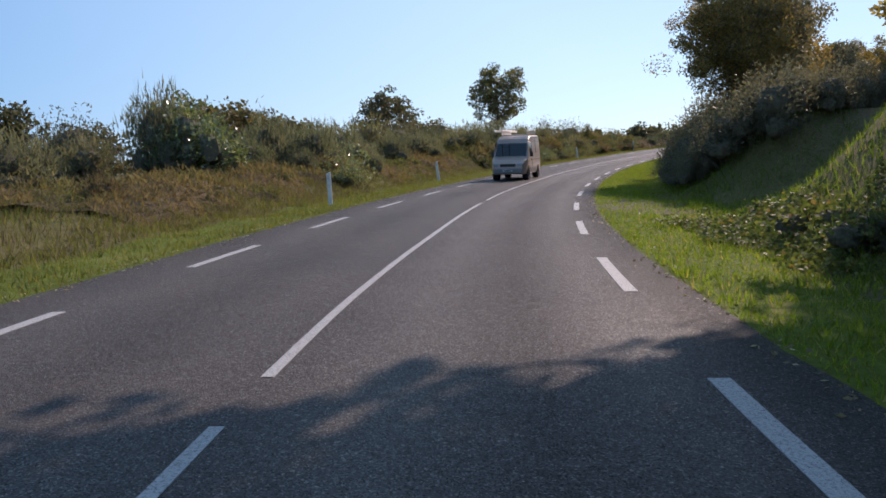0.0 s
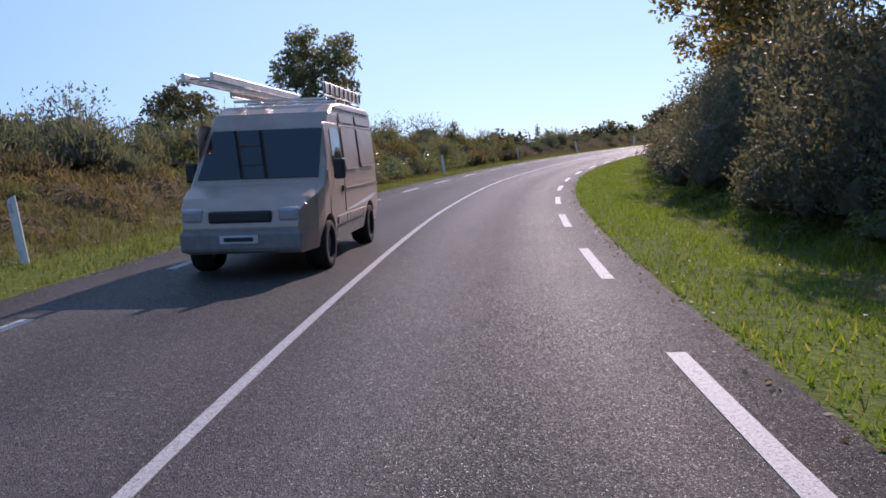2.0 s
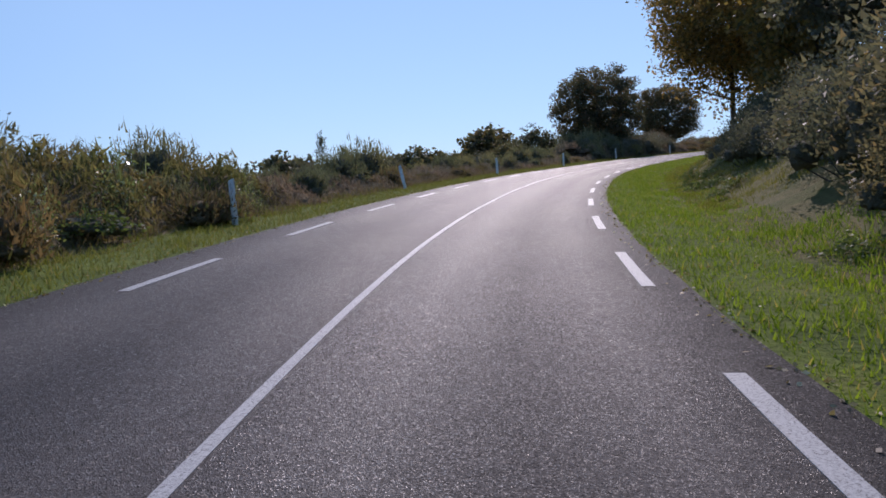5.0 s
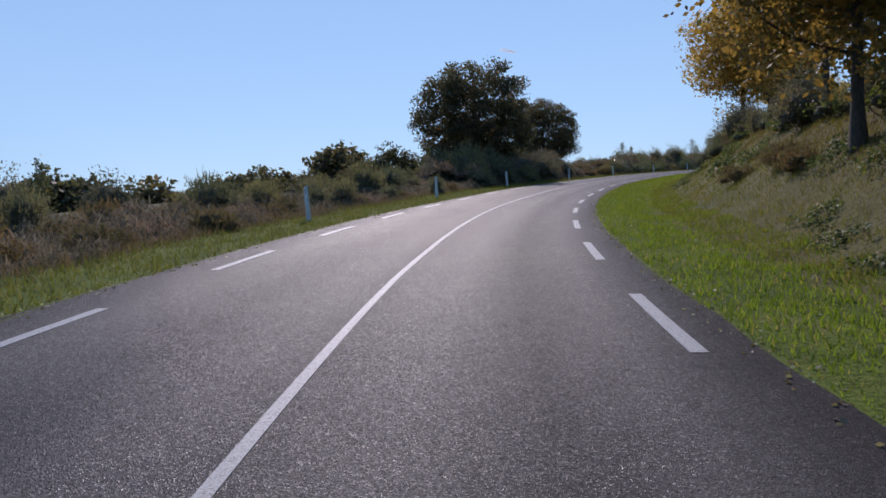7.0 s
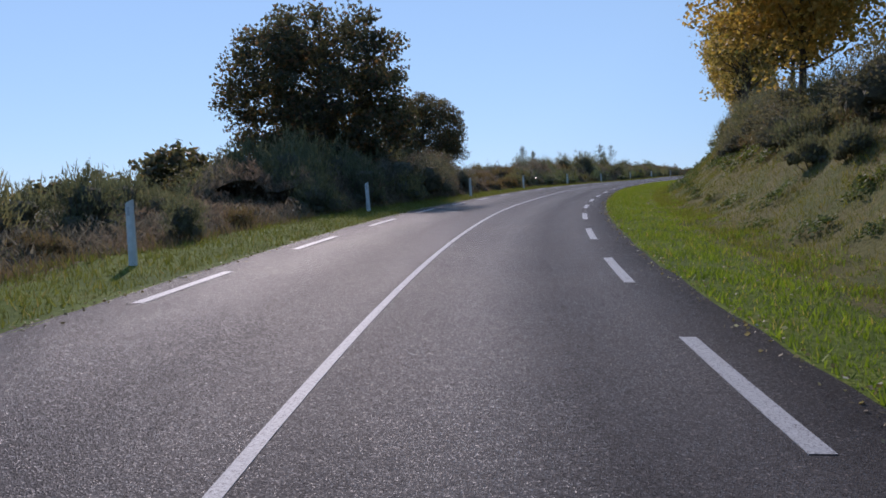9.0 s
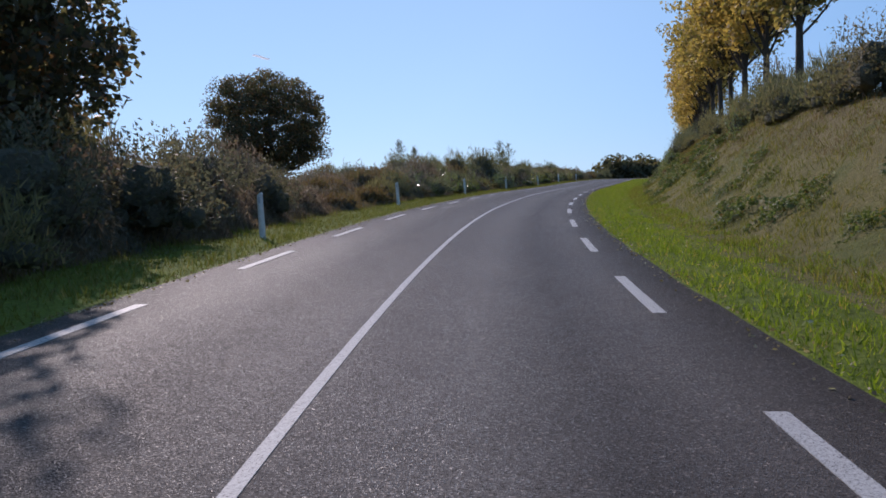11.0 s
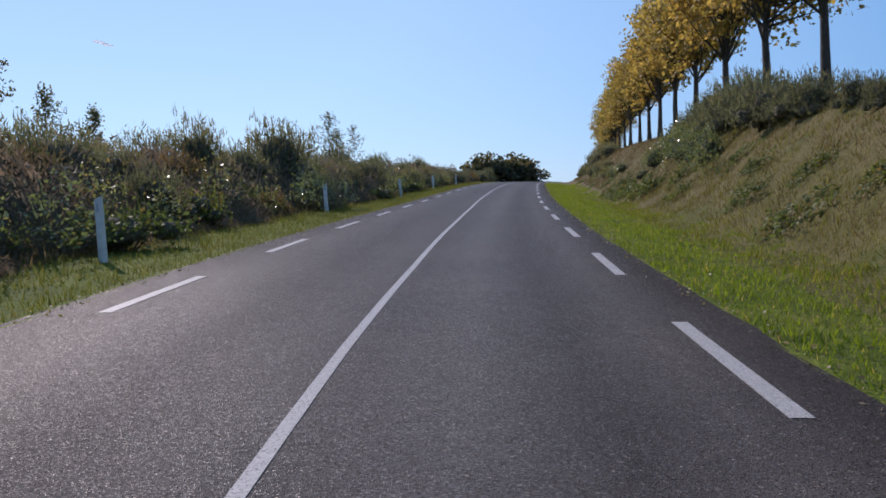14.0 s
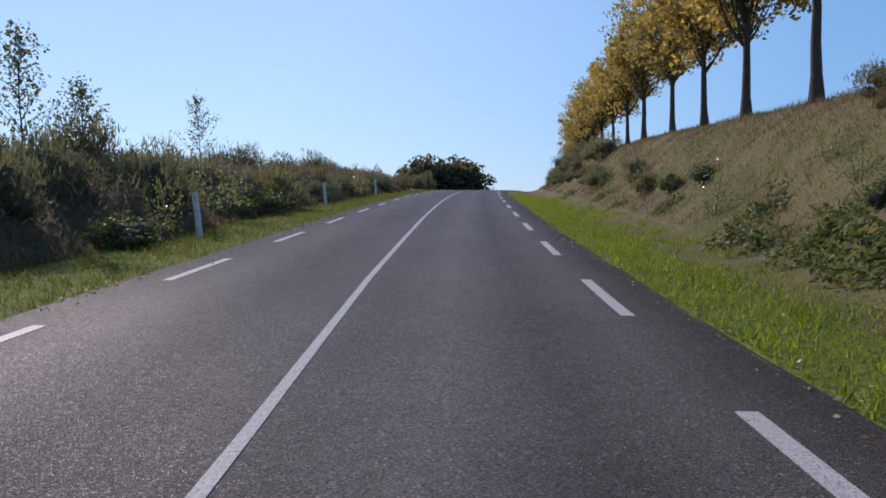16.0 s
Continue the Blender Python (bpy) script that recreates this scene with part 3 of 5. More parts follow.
def make_shrub(kind, width, height, leaves, leaf, mat, seed, spikes=0, spike_len=0.9, core=None, stems=5):
    """A shrub's mesh at the origin: stems, leaves over a lumpy core, upright sprigs."""
    g = np.random.default_rng(seed)
    r = np.array([width / 2, width / 2, height * 0.62])
    d = g.normal(size=(leaves, 3))
    d[:, 2] = np.abs(d[:, 2]) * 1.1 - 0.35
    d /= np.linalg.norm(d, axis=1, keepdims=True)
    # several lobes of different heights grow into one another
    n_lobe = 6
    turn = np.arange(n_lobe) * 2.4 + g.uniform(0, 6.28)
    away = np.linspace(0.0, 0.34, n_lobe) * width * g.uniform(0.8, 1.2, n_lobe)
    size = np.concatenate([[0.88], g.uniform(0.38, 0.68, n_lobe - 1)])
    mid = np.stack([np.cos(turn) * away, np.sin(turn) * away, height * size * g.uniform(0.46, 0.62, n_lobe)], 1)
    mine = g.choice(n_lobe, leaves, p=size ** 2 / (size ** 2).sum())
    lump = np.array([0.86 + 0.38 * noise.noise(Vector(q) * 2.0 + Vector((seed * 3.1, k, 0))) + 0.26 * noise.noise(Vector(q) * 5.0 + Vector((0, seed * 1.7, k))) for q, k in zip(d, mine)])
    c = mid[mine] + d * (lump * (g.uniform(0.0, 1.0, leaves) ** 0.6 * 0.58 + 0.48) * size[mine])[:, None] * r
    keep = c[:, 2] > 0.02
    c = c[keep]
    lv, lf = leaf_quads(c, leaf, g)
    if kind in ("broom_bush", "dry_bush", "dark_shrub"):
        n = len(c)
        up = 0.35 if kind == "dark_shrub" else 0.9
        ax = g.normal(size=(n, 3)) * 0.55 + d[keep] * 0.6 + np.array([0, 0, up])
        ax *= (g.uniform(0.6, 1.3, n) * leaf / np.linalg.norm(ax, axis=1))[:, None]
        wd = np.cross(ax, g.normal(size=(n, 3)))
        wd *= (g.uniform(0.7, 1.3, n) * leaf * (0.25 if kind == "dark_shrub" else 0.1 if kind == "broom_bush" else 0.15) / (np.linalg.norm(wd, axis=1) + 1e-9))[:, None]
        lv, lf = np.stack([c - ax * 0.5 - wd, c - ax * 0.5 + wd, c + ax * 0.5], 1).reshape(-1, 3), np.arange(3 * n).reshape(-1, 3)
    else:
        lf = np.concatenate([lf[:, :3], lf[:, [0, 2, 3]]])
    pieces = [(lv, lf)]
    if spikes:
        high = np.flatnonzero(c[:, 2] > height * 0.5)
        knot = high[g.integers(len(high), size=12)]
        near = np.linalg.norm(c[high][:, None] - c[knot][None], axis=2).min(1)
        k = high[np.argsort(near + g.uniform(0, 0.5, len(high)))[np.arange(spikes) % len(high)]]
        foot = c[k] * np.array([0.9, 0.9, 0.9])
        tip = foot + np.stack([g.normal(size=spikes) * 0.16, g.normal(size=spikes) * 0.16, np.abs(g.normal(1, 0.35, spikes))], 1) * spike_len * g.uniform(0.4, 1.0, (spikes, 1))
        w = np.stack([g.normal(size=spikes), g.normal(size=spikes), np.zeros(spikes)], 1)
        w = w / np.linalg.norm(w, axis=1, keepdims=True) * 0.019
        v = np.stack([foot - w, foot + w, tip], 1).reshape(-1, 3)
        pieces.append((v, np.arange(len(v)).reshape(-1, 3)))
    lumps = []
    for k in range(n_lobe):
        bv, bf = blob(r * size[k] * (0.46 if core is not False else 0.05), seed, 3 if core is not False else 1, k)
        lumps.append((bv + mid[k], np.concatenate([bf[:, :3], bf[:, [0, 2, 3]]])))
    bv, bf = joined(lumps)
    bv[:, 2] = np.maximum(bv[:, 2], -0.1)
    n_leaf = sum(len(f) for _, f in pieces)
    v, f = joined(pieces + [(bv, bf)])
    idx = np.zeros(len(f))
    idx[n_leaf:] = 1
    wood = []
    for _ in range(stems):
        q = c[g.integers(len(c))]
        wood.append(limb(np.array([q[0] * 0.2, q[1] * 0.2, -0.1]), q, 0.03 if core is not False else 0.014, 0.008, g, n=4))
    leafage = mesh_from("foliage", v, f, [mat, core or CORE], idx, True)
    if core is False:
        return (leafage, *[mesh_from("stem", *w, BARK) for w in wood])
    return leafage, mesh_from("branchwork", *joined(wood), BARK)


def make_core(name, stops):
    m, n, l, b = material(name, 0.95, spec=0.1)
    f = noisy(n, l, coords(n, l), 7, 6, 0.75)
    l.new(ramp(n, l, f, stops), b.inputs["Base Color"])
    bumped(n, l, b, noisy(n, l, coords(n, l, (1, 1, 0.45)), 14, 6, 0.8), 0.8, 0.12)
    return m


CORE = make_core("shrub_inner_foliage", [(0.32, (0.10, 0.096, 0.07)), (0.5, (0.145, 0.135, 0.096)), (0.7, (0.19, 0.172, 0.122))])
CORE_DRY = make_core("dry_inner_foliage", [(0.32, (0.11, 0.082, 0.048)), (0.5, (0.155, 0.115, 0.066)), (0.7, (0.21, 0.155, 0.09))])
rs = random.Random(11)
def make_patch(width, height, leaves, leaf, mat, seed):
    """A low spreading bramble patch with an uneven outline, and its canes."""
    g = np.random.default_rng(seed)
    a, rr = g.uniform(0, 6.283, leaves), g.uniform(0, 1, leaves) ** 0.6
    reach = np.array([0.62 + 0.75 * noise.noise(Vector((math.cos(k) * 1.4, math.sin(k) * 1.4, seed * 2.3))) for k in a])
    x, y = np.cos(a) * rr * reach * width / 2, np.sin(a) * rr * reach * width / 2
    hill = np.array([max(0.1, 0.55 + 1.1 * noise.noise(Vector((p * 1.7, q * 1.7, seed)))) for p, q in zip(x, y)]) * (1 - 0.7 * rr ** 2)
    c = np.stack([x, y, height * hill * g.uniform(0.35, 1.1, leaves)], 1)
    v, f = leaf_quads(c, leaf, g, 0.45)
    return (mesh_from("foliage", v, f, mat),)


MESH = {
    "broom_bush": [make_shrub("broom_bush", 2.8, 2.3, 1750, 0.205, BROOM_L, k, 360, 0.4) for k in (1, 2, 3, 14)],
    "bramble_bush": [make_shrub("bramble_bush", 2.4, 1.4, 700, 0.10, BRAMBLE_L, k, 30, 0.5) for k in (4, 5, 6)],
    "dry_bush": [make_shrub("dry_bush", 2.6, 1.3, 1150, 0.185, DRY_L, k, 180, 0.35, CORE_DRY) for k in (7, 8, 15)],
    "dark_shrub": [make_shrub("dark_shrub", 3.4, 3.4, 2700, 0.13, DARK_L, k, 80, 0.45) for k in (9, 10, 11, 16)],
    "leafy_sapling": [make_shrub("leafy_sapling", 1.7, 2.4, 420, 0.08, POPLAR_L, k, 20, 0.5, False, 5) for k in (12, 13, 17)],
    "leafy_bush": [make_shrub("leafy_bush", 2.0, 2.2, 1500, 0.085, LEAFY_L, k, 60, 0.4) for k in (18, 19, 20)],
    "bramble_patch": [make_patch(3.0, 0.75, 420, 0.115, BRAMBLE_L, k) for k in (91, 92, 93, 94)],
}
LABEL = {
    "broom_bush": ("dark green broom bush with upright sprigs on the bank", "bush"),
    "bramble_bush": ("green bramble bush with broad leaves beside the road", "bush"),
    "bramble_patch": ("low spreading bramble patch with glossy leaves on the bank", "bramble"),
    "dry_bush": ("brown dried fern and grass clump on the bank", "bush"),
    "dark_shrub": ("tall dark dense shrub at the foot of the bank", "shrub"),
    "leafy_bush": ("dense green leafy bush with glossy leaves on the bank", "bush"),
    "leafy_sapling": ("slim leafy sapling growing in the hedge", "sapling"),
}


def shrub(kind, s, lat, scale=1.0, tall=1.0, up=-0.08, group="roadside bushes"):
    up = 0.03 if kind == "bramble_patch" else up - (0.3 * scale if lat > 6.2 else 0.0)
    me = MESH[kind][rs.randrange(len(MESH[kind]))]
    ob = new(kind)
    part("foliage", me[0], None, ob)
    for extra in me[1:]:
        part("stem" if len(me) > 2 else "branchwork", extra, None, ob)
    turn = Euler((0, 0, rs.uniform(0, 6.28))).to_matrix().to_4x4()
    if kind == "bramble_patch":
        slope = math.atan2(float(above(s, lat + 0.6) - above(s, lat - 0.6)), 1.2)
        turn = Euler((0, -slope, float(line_at(s)[3]))).to_matrix().to_4x4() @ turn
    ob.matrix_world = Matrix.Translation(place(s, lat, up)) @ turn @ Matrix.Diagonal((scale * rs.uniform(0.85, 1.35), scale * rs.uniform(0.85, 1.35), scale * tall, 1))
    tagged(ob, *LABEL[kind], group=group)
    return ob


def pick(table):
    t = rs.random() * sum(w for _, w in table)
    for k, w in table:
        t -= w
        if t <= 0:
            return k
    return table[-1][0]


# hedge on the outside of the bend: (from, to, row's lateral place, step, scale, kinds)
LEFT_HEDGE = (
    (-12, 30, -18.5, 2.2, 1.05, (("dark_shrub", 3), ("broom_bush", 3))),
    (-12, 40, -22.0, 4.0, 0.95, (("dark_shrub", 3),)),
    (20, 36, -12.0, 1.9, 0.55, (("dry_bush", 6), ("broom_bush", 1))),
    (30, 64, -10.2, 1.8, 0.6, (("dry_bush", 2), ("broom_bush", 4), ("bramble_bush", 3))),
    (32, 64, -12.6, 1.6, 0.9, (("broom_bush", 6), ("dry_bush", 1))),
    (36, 100, -15.3, 1.9, 1.15, (("broom_bush", 6), ("dark_shrub", 2), ("dry_bush", 1))),
    (40, 104, -20.0, 3.4, 1.1, (("dark_shrub", 3), ("broom_bush", 2))),
    (104, 172, -18.5, 3.0, 0.7, (("dark_shrub", 2), ("broom_bush", 3))),
    (62, 98, -9.6, 1.4, 0.75, (("broom_bush", 5), ("dry_bush", 4))),
    (60, 100, -8.35, 1.0, 0.72, (("leafy_sapling", 7), ("bramble_bush", 1), ("dry_bush", 2))),
    (62, 102, -11.8, 1.4, 1.1, (("broom_bush", 6), ("dry_bush", 2))),
    (98, 168, -9.2, 1.25, 0.6, (("dry_bush", 6), ("broom_bush", 3))),
    (100, 170, -11.6, 1.5, 0.84, (("dry_bush", 5), ("broom_bush", 4))),
    (100, 172, -14.8, 2.0, 0.85, (("broom_bush", 4), ("dry_bush", 3))),
    (166, 193, -9.0, 1.1, 0.8, (("dark_shrub", 5), ("broom_bush", 4))),
    (168, 188, -11.8, 1.2, 1.1, (("broom_bush", 6),)),
    (168, 187, -15.0, 1.5, 1.2, (("broom_bush", 4),)),
    (190, 214, -8.9, 1.2, 0.6, (("dry_bush", 4), ("broom_bush", 3), ("leafy_sapling", 2))),
    (193, 214, -11.2, 1.4, 0.85, (("dry_bush", 6), ("broom_bush", 2))),
    (193, 216, -14.4, 2.0, 0.9, (("dry_bush", 5), ("broom_bush", 3))),
    (210, 304, -8.9, 1.15, 0.72, (("broom_bush", 6), ("bramble_bush", 2), ("dry_bush", 2))),
    (212, 290, -8.15, 1.5, 0.7, (("leafy_sapling", 5), ("bramble_bush", 1))),
    (212, 304, -11.2, 1.4, 0.98, (("broom_bush", 6), ("dry_bush", 3))),
    (212, 304, -14.2, 2.1, 1.02, (("broom_bush", 5), ("dry_bush", 2))),
    (302, 348, -9.2, 1.8, 0.85, (("broom_bush", 5), ("dry_bush", 2))),
)
for a, b, lat, step, size, kinds in LEFT_HEDGE:
    s = a
    while s < b:
        shrub(pick(kinds), s, lat + rs.uniform(-0.9, 0.9), size * 1.1 * rs.uniform(0.7, 1.25), rs.uniform(0.8, 1.15))
        s += step * (1.8 if lat < -14 else 1.5 if lat > -8.6 else 2.6) * rs.uniform(0.6, 1.4)
# bank on the inside of the bend
RIGHT_BANK = (
    (8, 17, 5.2, 1.0, 0.6, (("bramble_patch", 1),)),
    (3, 19.5, 6.3, 0.9, 0.8, (("bramble_patch", 3), ("bramble_bush", 1))),
    (-6, 18, 7.2, 1.7, 0.7, (("bramble_patch", 4), ("bramble_bush", 1))),
    (-14, 19, 9.6, 1.7, 0.55, (("bramble_bush", 3), ("dark_shrub", 2))),
    (-14, 19, 12.0, 2.2, 0.7, (("dark_shrub", 3),)),
    (20, 28, 17.0, 1.2, 0.9, (("dark_shrub", 3),)),
    (30, 50, 5.8, 1.3, 0.5, (("dark_shrub", 5), ("bramble_bush", 1))),
    (29, 52, 6.6, 1.3, 0.72, (("dark_shrub", 5), ("bramble_bush", 1))),
    (28, 46, 8.0, 1.6, 0.72, (("dark_shrub", 3),)),
    (46, 54, 8.0, 1.6, 1.0, (("dark_shrub", 3),)),
    (29, 47, 10.4, 1.9, 0.6, (("dark_shrub", 3),)),
    (47, 100, 10.6, 2.4, 1.3, (("dark_shrub", 3),)),
    (46, 92, 5.6, 2.2, 0.5, (("bramble_patch", 3), ("leafy_sapling", 1))),
    (52, 92, 6.9, 1.4, 0.72, (("dark_shrub", 5),)),
    (52, 96, 8.8, 1.7, 1.15, (("dark_shrub", 3),)),
    (92, 106, 8.4, 1.7, 0.85, (("dark_shrub", 3), ("broom_bush", 1))),
    (108, 119, 7.6, 1.3, 0.6, (("dark_shrub", 5), ("broom_bush", 1))),
    (106, 120, 9.4, 1.6, 0.7, (("dark_shrub", 5), ("broom_bush", 1))),
    (104, 124, 6.0, 1.4, 0.5, (("bramble_patch", 1),)),
    (118, 150, 8.0, 1.9, 0.7, (("bramble_patch", 3), ("dry_bush", 1))),
    (120, 176, 10.2, 1.8, 0.72, (("dark_shrub", 2), ("broom_bush", 2), ("bramble_bush", 1))),
    (146, 180, 8.2, 2.2, 0.65, (("bramble_patch", 3), ("broom_bush", 1))),
    (150, 214, 6.4, 2.1, 0.42, (("bramble_patch", 4),)),
    (172, 208, 10.4, 1.3, 0.82, (("broom_bush", 5), ("dark_shrub", 1))),
    (154, 178, 9.2, 1.5, 0.55, (("dark_shrub", 2), ("dry_bush", 2), ("broom_bush", 1))),
    (180, 240, 7.8, 2.6, 0.55, (("bramble_patch", 3),)),
    (216, 223, 10.4, 1.6, 0.75, (("broom_bush", 5),)),
    (223, 231, 9.4, 1.5, 0.5, (("broom_bush", 5),)),
    (199, 216, 7.4, 2.0, 0.66, (("bramble_patch", 3),)),
    (203, 214, 8.6, 2.2, 0.7, (("bramble_patch", 3),)),
    (240, 248, 10.2, 1.3, 0.8, (("broom_bush", 5),)),
    (247, 253, 8.0, 1.1, 0.5, (("leafy_sapling", 3), ("bramble_bush", 1))),
    (250, 257, 9.8, 1.6, 0.45, (("broom_bush", 3), ("dry_bush", 2))),
    (236, 256, 7.2, 2.4, 0.62, (("bramble_patch", 4),)),
    (243, 253, 6.4, 1.1, 0.8, (("bramble_patch", 4),)),
    (256, 290, 6.6, 4.0, 0.55, (("bramble_patch", 3), ("leafy_sapling", 1))),
    (266, 276, 7.0, 1.6, 0.5, (("broom_bush", 3), ("leafy_sapling", 3))),
    (278, 345, 7.6, 2.0, 0.62, (("broom_bush", 3), ("bramble_bush", 2), ("dry_bush", 1))),
    (290, 350, 9.6, 2.4, 0.8, (("broom_bush", 3), ("dark_shrub", 1))),
)
for a, b, lat, step, size, kinds in RIGHT_BANK:
    s = a
    while s < b:
        shrub(pick(kinds), s, lat + rs.uniform(-0.6, 0.6), size * 1.1 * rs.uniform(0.78, 1.2), rs.uniform(0.85, 1.1), group="bank bushes")
        s += step * (1.75 if lat < -14 else 1.5) * rs.uniform(0.7, 1.3)


# single plants on the bank
for kind, s, lat, size in (("broom_bush", 231.5, 9.6, 0.8), ("broom_bush", 234.2, 9.4, 1.0), ("broom_bush", 237.2, 9.5, 1.05), ("broom_bush", 240.6, 9.6, 1.0), ("broom_bush", 244.2, 9.7, 0.9),
                           ("leafy_sapling", 235.5, 7.5, 0.8), ("leafy_sapling", 238.4, 7.7, 0.7), ("leafy_sapling", 244.6, 7.9, 0.75), ("bramble_patch", 228.0, 6.9, 0.6), ("bramble_patch", 223.6, 6.4, 0.7),
                           ("bramble_patch", 225.5, 7.9, 0.5), ("leafy_sapling", 198.4, 8.9, 0.8), ("bramble_patch", 186.0, 6.3, 0.8), ("bramble_patch", 183.2, 6.6, 0.7), ("bramble_patch", 190.0, 7.3, 0.5),
                           ("bramble_patch", 205.0, 6.2, 0.5), ("bramble_patch", 211.0, 5.9, 0.5), ("dry_bush", 208.0, 8.2, 0.4), ("dry_bush", 217.0, 7.6, 0.4)):
    shrub(kind, s, lat, size, group="bank bushes")
for kind, s, lat, size in (("leafy_bush", 248.4, 8.0, 0.8), ("leafy_bush", 247.0, 8.7, 0.85), ("leafy_bush", 245.6, 8.4, 0.75), ("leafy_bush", 243.6, 8.5, 0.95), ("leafy_bush", 241.6, 8.3, 0.9), ("leafy_bush", 239.6, 8.4, 0.85), ("leafy_bush", 237.4, 8.1, 0.8),
                           ("broom_bush", 246.8, 9.8, 0.9), ("broom_bush", 249.4, 9.6, 0.6), ("leafy_bush", 263.0, 7.2, 0.55), ("leafy_bush", 260.4, 7.6, 0.5)):
    shrub(kind, s, lat, size, group="bank bushes")
# end of the hedge beside the field entrance
for k in range(9):
    shrub("dark_shrub", 30.2 + rs.uniform(-0.5, 0.9), 5.8 + k * 1.15, 0.52 + 0.03 * k, rs.uniform(0.95, 1.2), group="bank bushes")
for kind, s, lat, size, tall in (("broom_bush", 30.0, -16.0, 1.35, 1.5), ("broom_bush", 31.6, -16.4, 1.3, 1.4), ("broom_bush", 34.0, -16.5, 1.25, 1.2), ("leafy_bush", 30.0, -14.6, 1.5, 1.25), ("leafy_bush", 31.6, -14.2, 1.4, 1.1),
                                 ("leafy_bush", 30.6, -13.2, 1.2, 0.8), ("leafy_bush", 33.2, -14.0, 1.0, 0.9), ("leafy_sapling", 33.6, -9.3, 0.9, 1.0), ("leafy_sapling", 34.5, -9.0, 1.0, 1.05), ("leafy_sapling", 35.4, -8.9, 0.9, 0.9), ("leafy_bush", 34.4, -9.4, 0.55, 0.8)):
    shrub(kind, s, lat, size, tall)
for s, lat, size in ((16.8, 4.8, 0.75), (17.6, 4.0, 0.65), (18.2, 4.9, 0.8), (19.0, 5.8, 0.8), (17.4, 5.8, 0.9), (15.4, 4.4, 0.6), (14.2, 4.2, 0.55)):
    shrub("bramble_patch", s, lat, size, 0.8, group="bank bushes")


def stand(tree, x, y, z, turn=0.0, scale=1.0):
    tree.matrix_world = Matrix.Translation((x, y, z)) @ Euler((0, 0, radians(turn))).to_matrix().to_4x4() @ Matrix.Diagonal((scale, scale, scale, 1))
    return tree


# trees on the outside of the bend
lone = stand(make_tree("ash_tree", 12.9, 4.1, 4.4, 210, 52, 0.2, ASH_L, 21, 0.22, 0.5, tight=0.12, limbs=44, lumpy=0.2), 2.35, 83.5, 1.5)
tagged(lone, "lone broadleaf tree with an airy grey-green crown", "tree")
oak = stand(make_tree("oak_tree", 13.6, 7.0, -0.5, 470, 95, 0.21, OAK_L, 22, 0.38, 0.36, tight=0.1, lumpy=0.12, limbs=40), 76.9, 154.6, 7.2)
tagged(oak, "large dark oak with leaves turning brown beside the road", "tree")
low_oak = stand(make_tree("oak_tree", 8.8, 4.9, -0.4, 230, 85, 0.2, OAK_L, 23, 0.25, 0.4, tight=0.12, lumpy=0.24), 80.2, 158.8, 7.3)
tagged(low_oak, "lower dark oak beside the large oak", "tree")
round_tree = stand(make_tree("round_oak_tree", 18.0, 8.4, 2.6, 520, 100, 0.24, OAK_L, 24, 0.5, 0.34, tight=0.1, limbs=60, lumpy=0.2), 132.8, 207.4, 9.0)
tagged(round_tree, "broad round oak standing alone in the field", "tree")
far_kind = [make_tree("field_tree", 9.0, 4.6, 0.6, 90, 14, 0.7, FIELD_L, 60 + k, 0.3, 0.5, tight=0.2, limbs=6) for k in range(3)]
far_used = 0
near_kind = [make_tree("field_tree", 9.0, 4.6, 0.6, 170, 28, 0.34, FIELD_L, 70 + k, 0.3, 0.45, tight=0.15, limbs=10, lumpy=0.26) for k in range(2)]
near_used = 0


def field_tree(x, y, z, scale, label="dark rounded tree in a far hedge"):
    global far_used, near_used
    near = math.hypot(x, y - 40) < 125 or (85 < x < 128 and y < 250)
    m = Matrix.Translation((x, y, z)) @ Euler((0, 0, rs.uniform(0, 6.28))).to_matrix().to_4x4() @ Matrix.Diagonal((scale * rs.uniform(0.9, 1.25), scale * rs.uniform(0.9, 1.25), scale, 1))
    if near:
        ob = near_kind[near_used] if near_used < 2 else copy_thing(near_kind[near_used % 2], m)
        ob.matrix_world = m
        near_used += 1
        return tagged(ob, label, "tree", group="far hedge trees")
    if far_used < 3:
        ob = far_kind[far_used]
        ob.matrix_world = m
    else:
        ob = copy_thing(far_kind[far_used % 3], m)
        ob.matrix_world = m
    far_used += 1
    return tagged(ob, label, "tree", group="far hedge trees")


# hedgerow trees across the field: along a line from one point to another
for (xa, ya), (xb, yb), n, z, size in (((-60, 45), (-30, 78), 7, 0.2, 1.05), ((-34, 84), (-8, 128), 8, 0.8, 1.1), ((-2, 140), (40, 205), 9, 0.0, 0.6), ((45, 205), (90, 236), 9, 3.0, 0.95),
                                      ((118, 268), (134, 290), 4, 9.5, 1.6), ((-90, 130), (20, 300), 16, -1.0, 0.9), ((30, 330), (135, 375), 14, 2.0, 1.75), ((140, 250), (210, 262), 7, 9.0, 1.0)):
    for k in range(n):
        u = (k + rs.uniform(-0.3, 0.3)) / max(1, n - 1)
        field_tree(xa + (xb - xa) * u + rs.uniform(-3, 3), ya + (yb - ya) * u + rs.uniform(-3, 3), z, size * rs.uniform(0.75, 1.2))
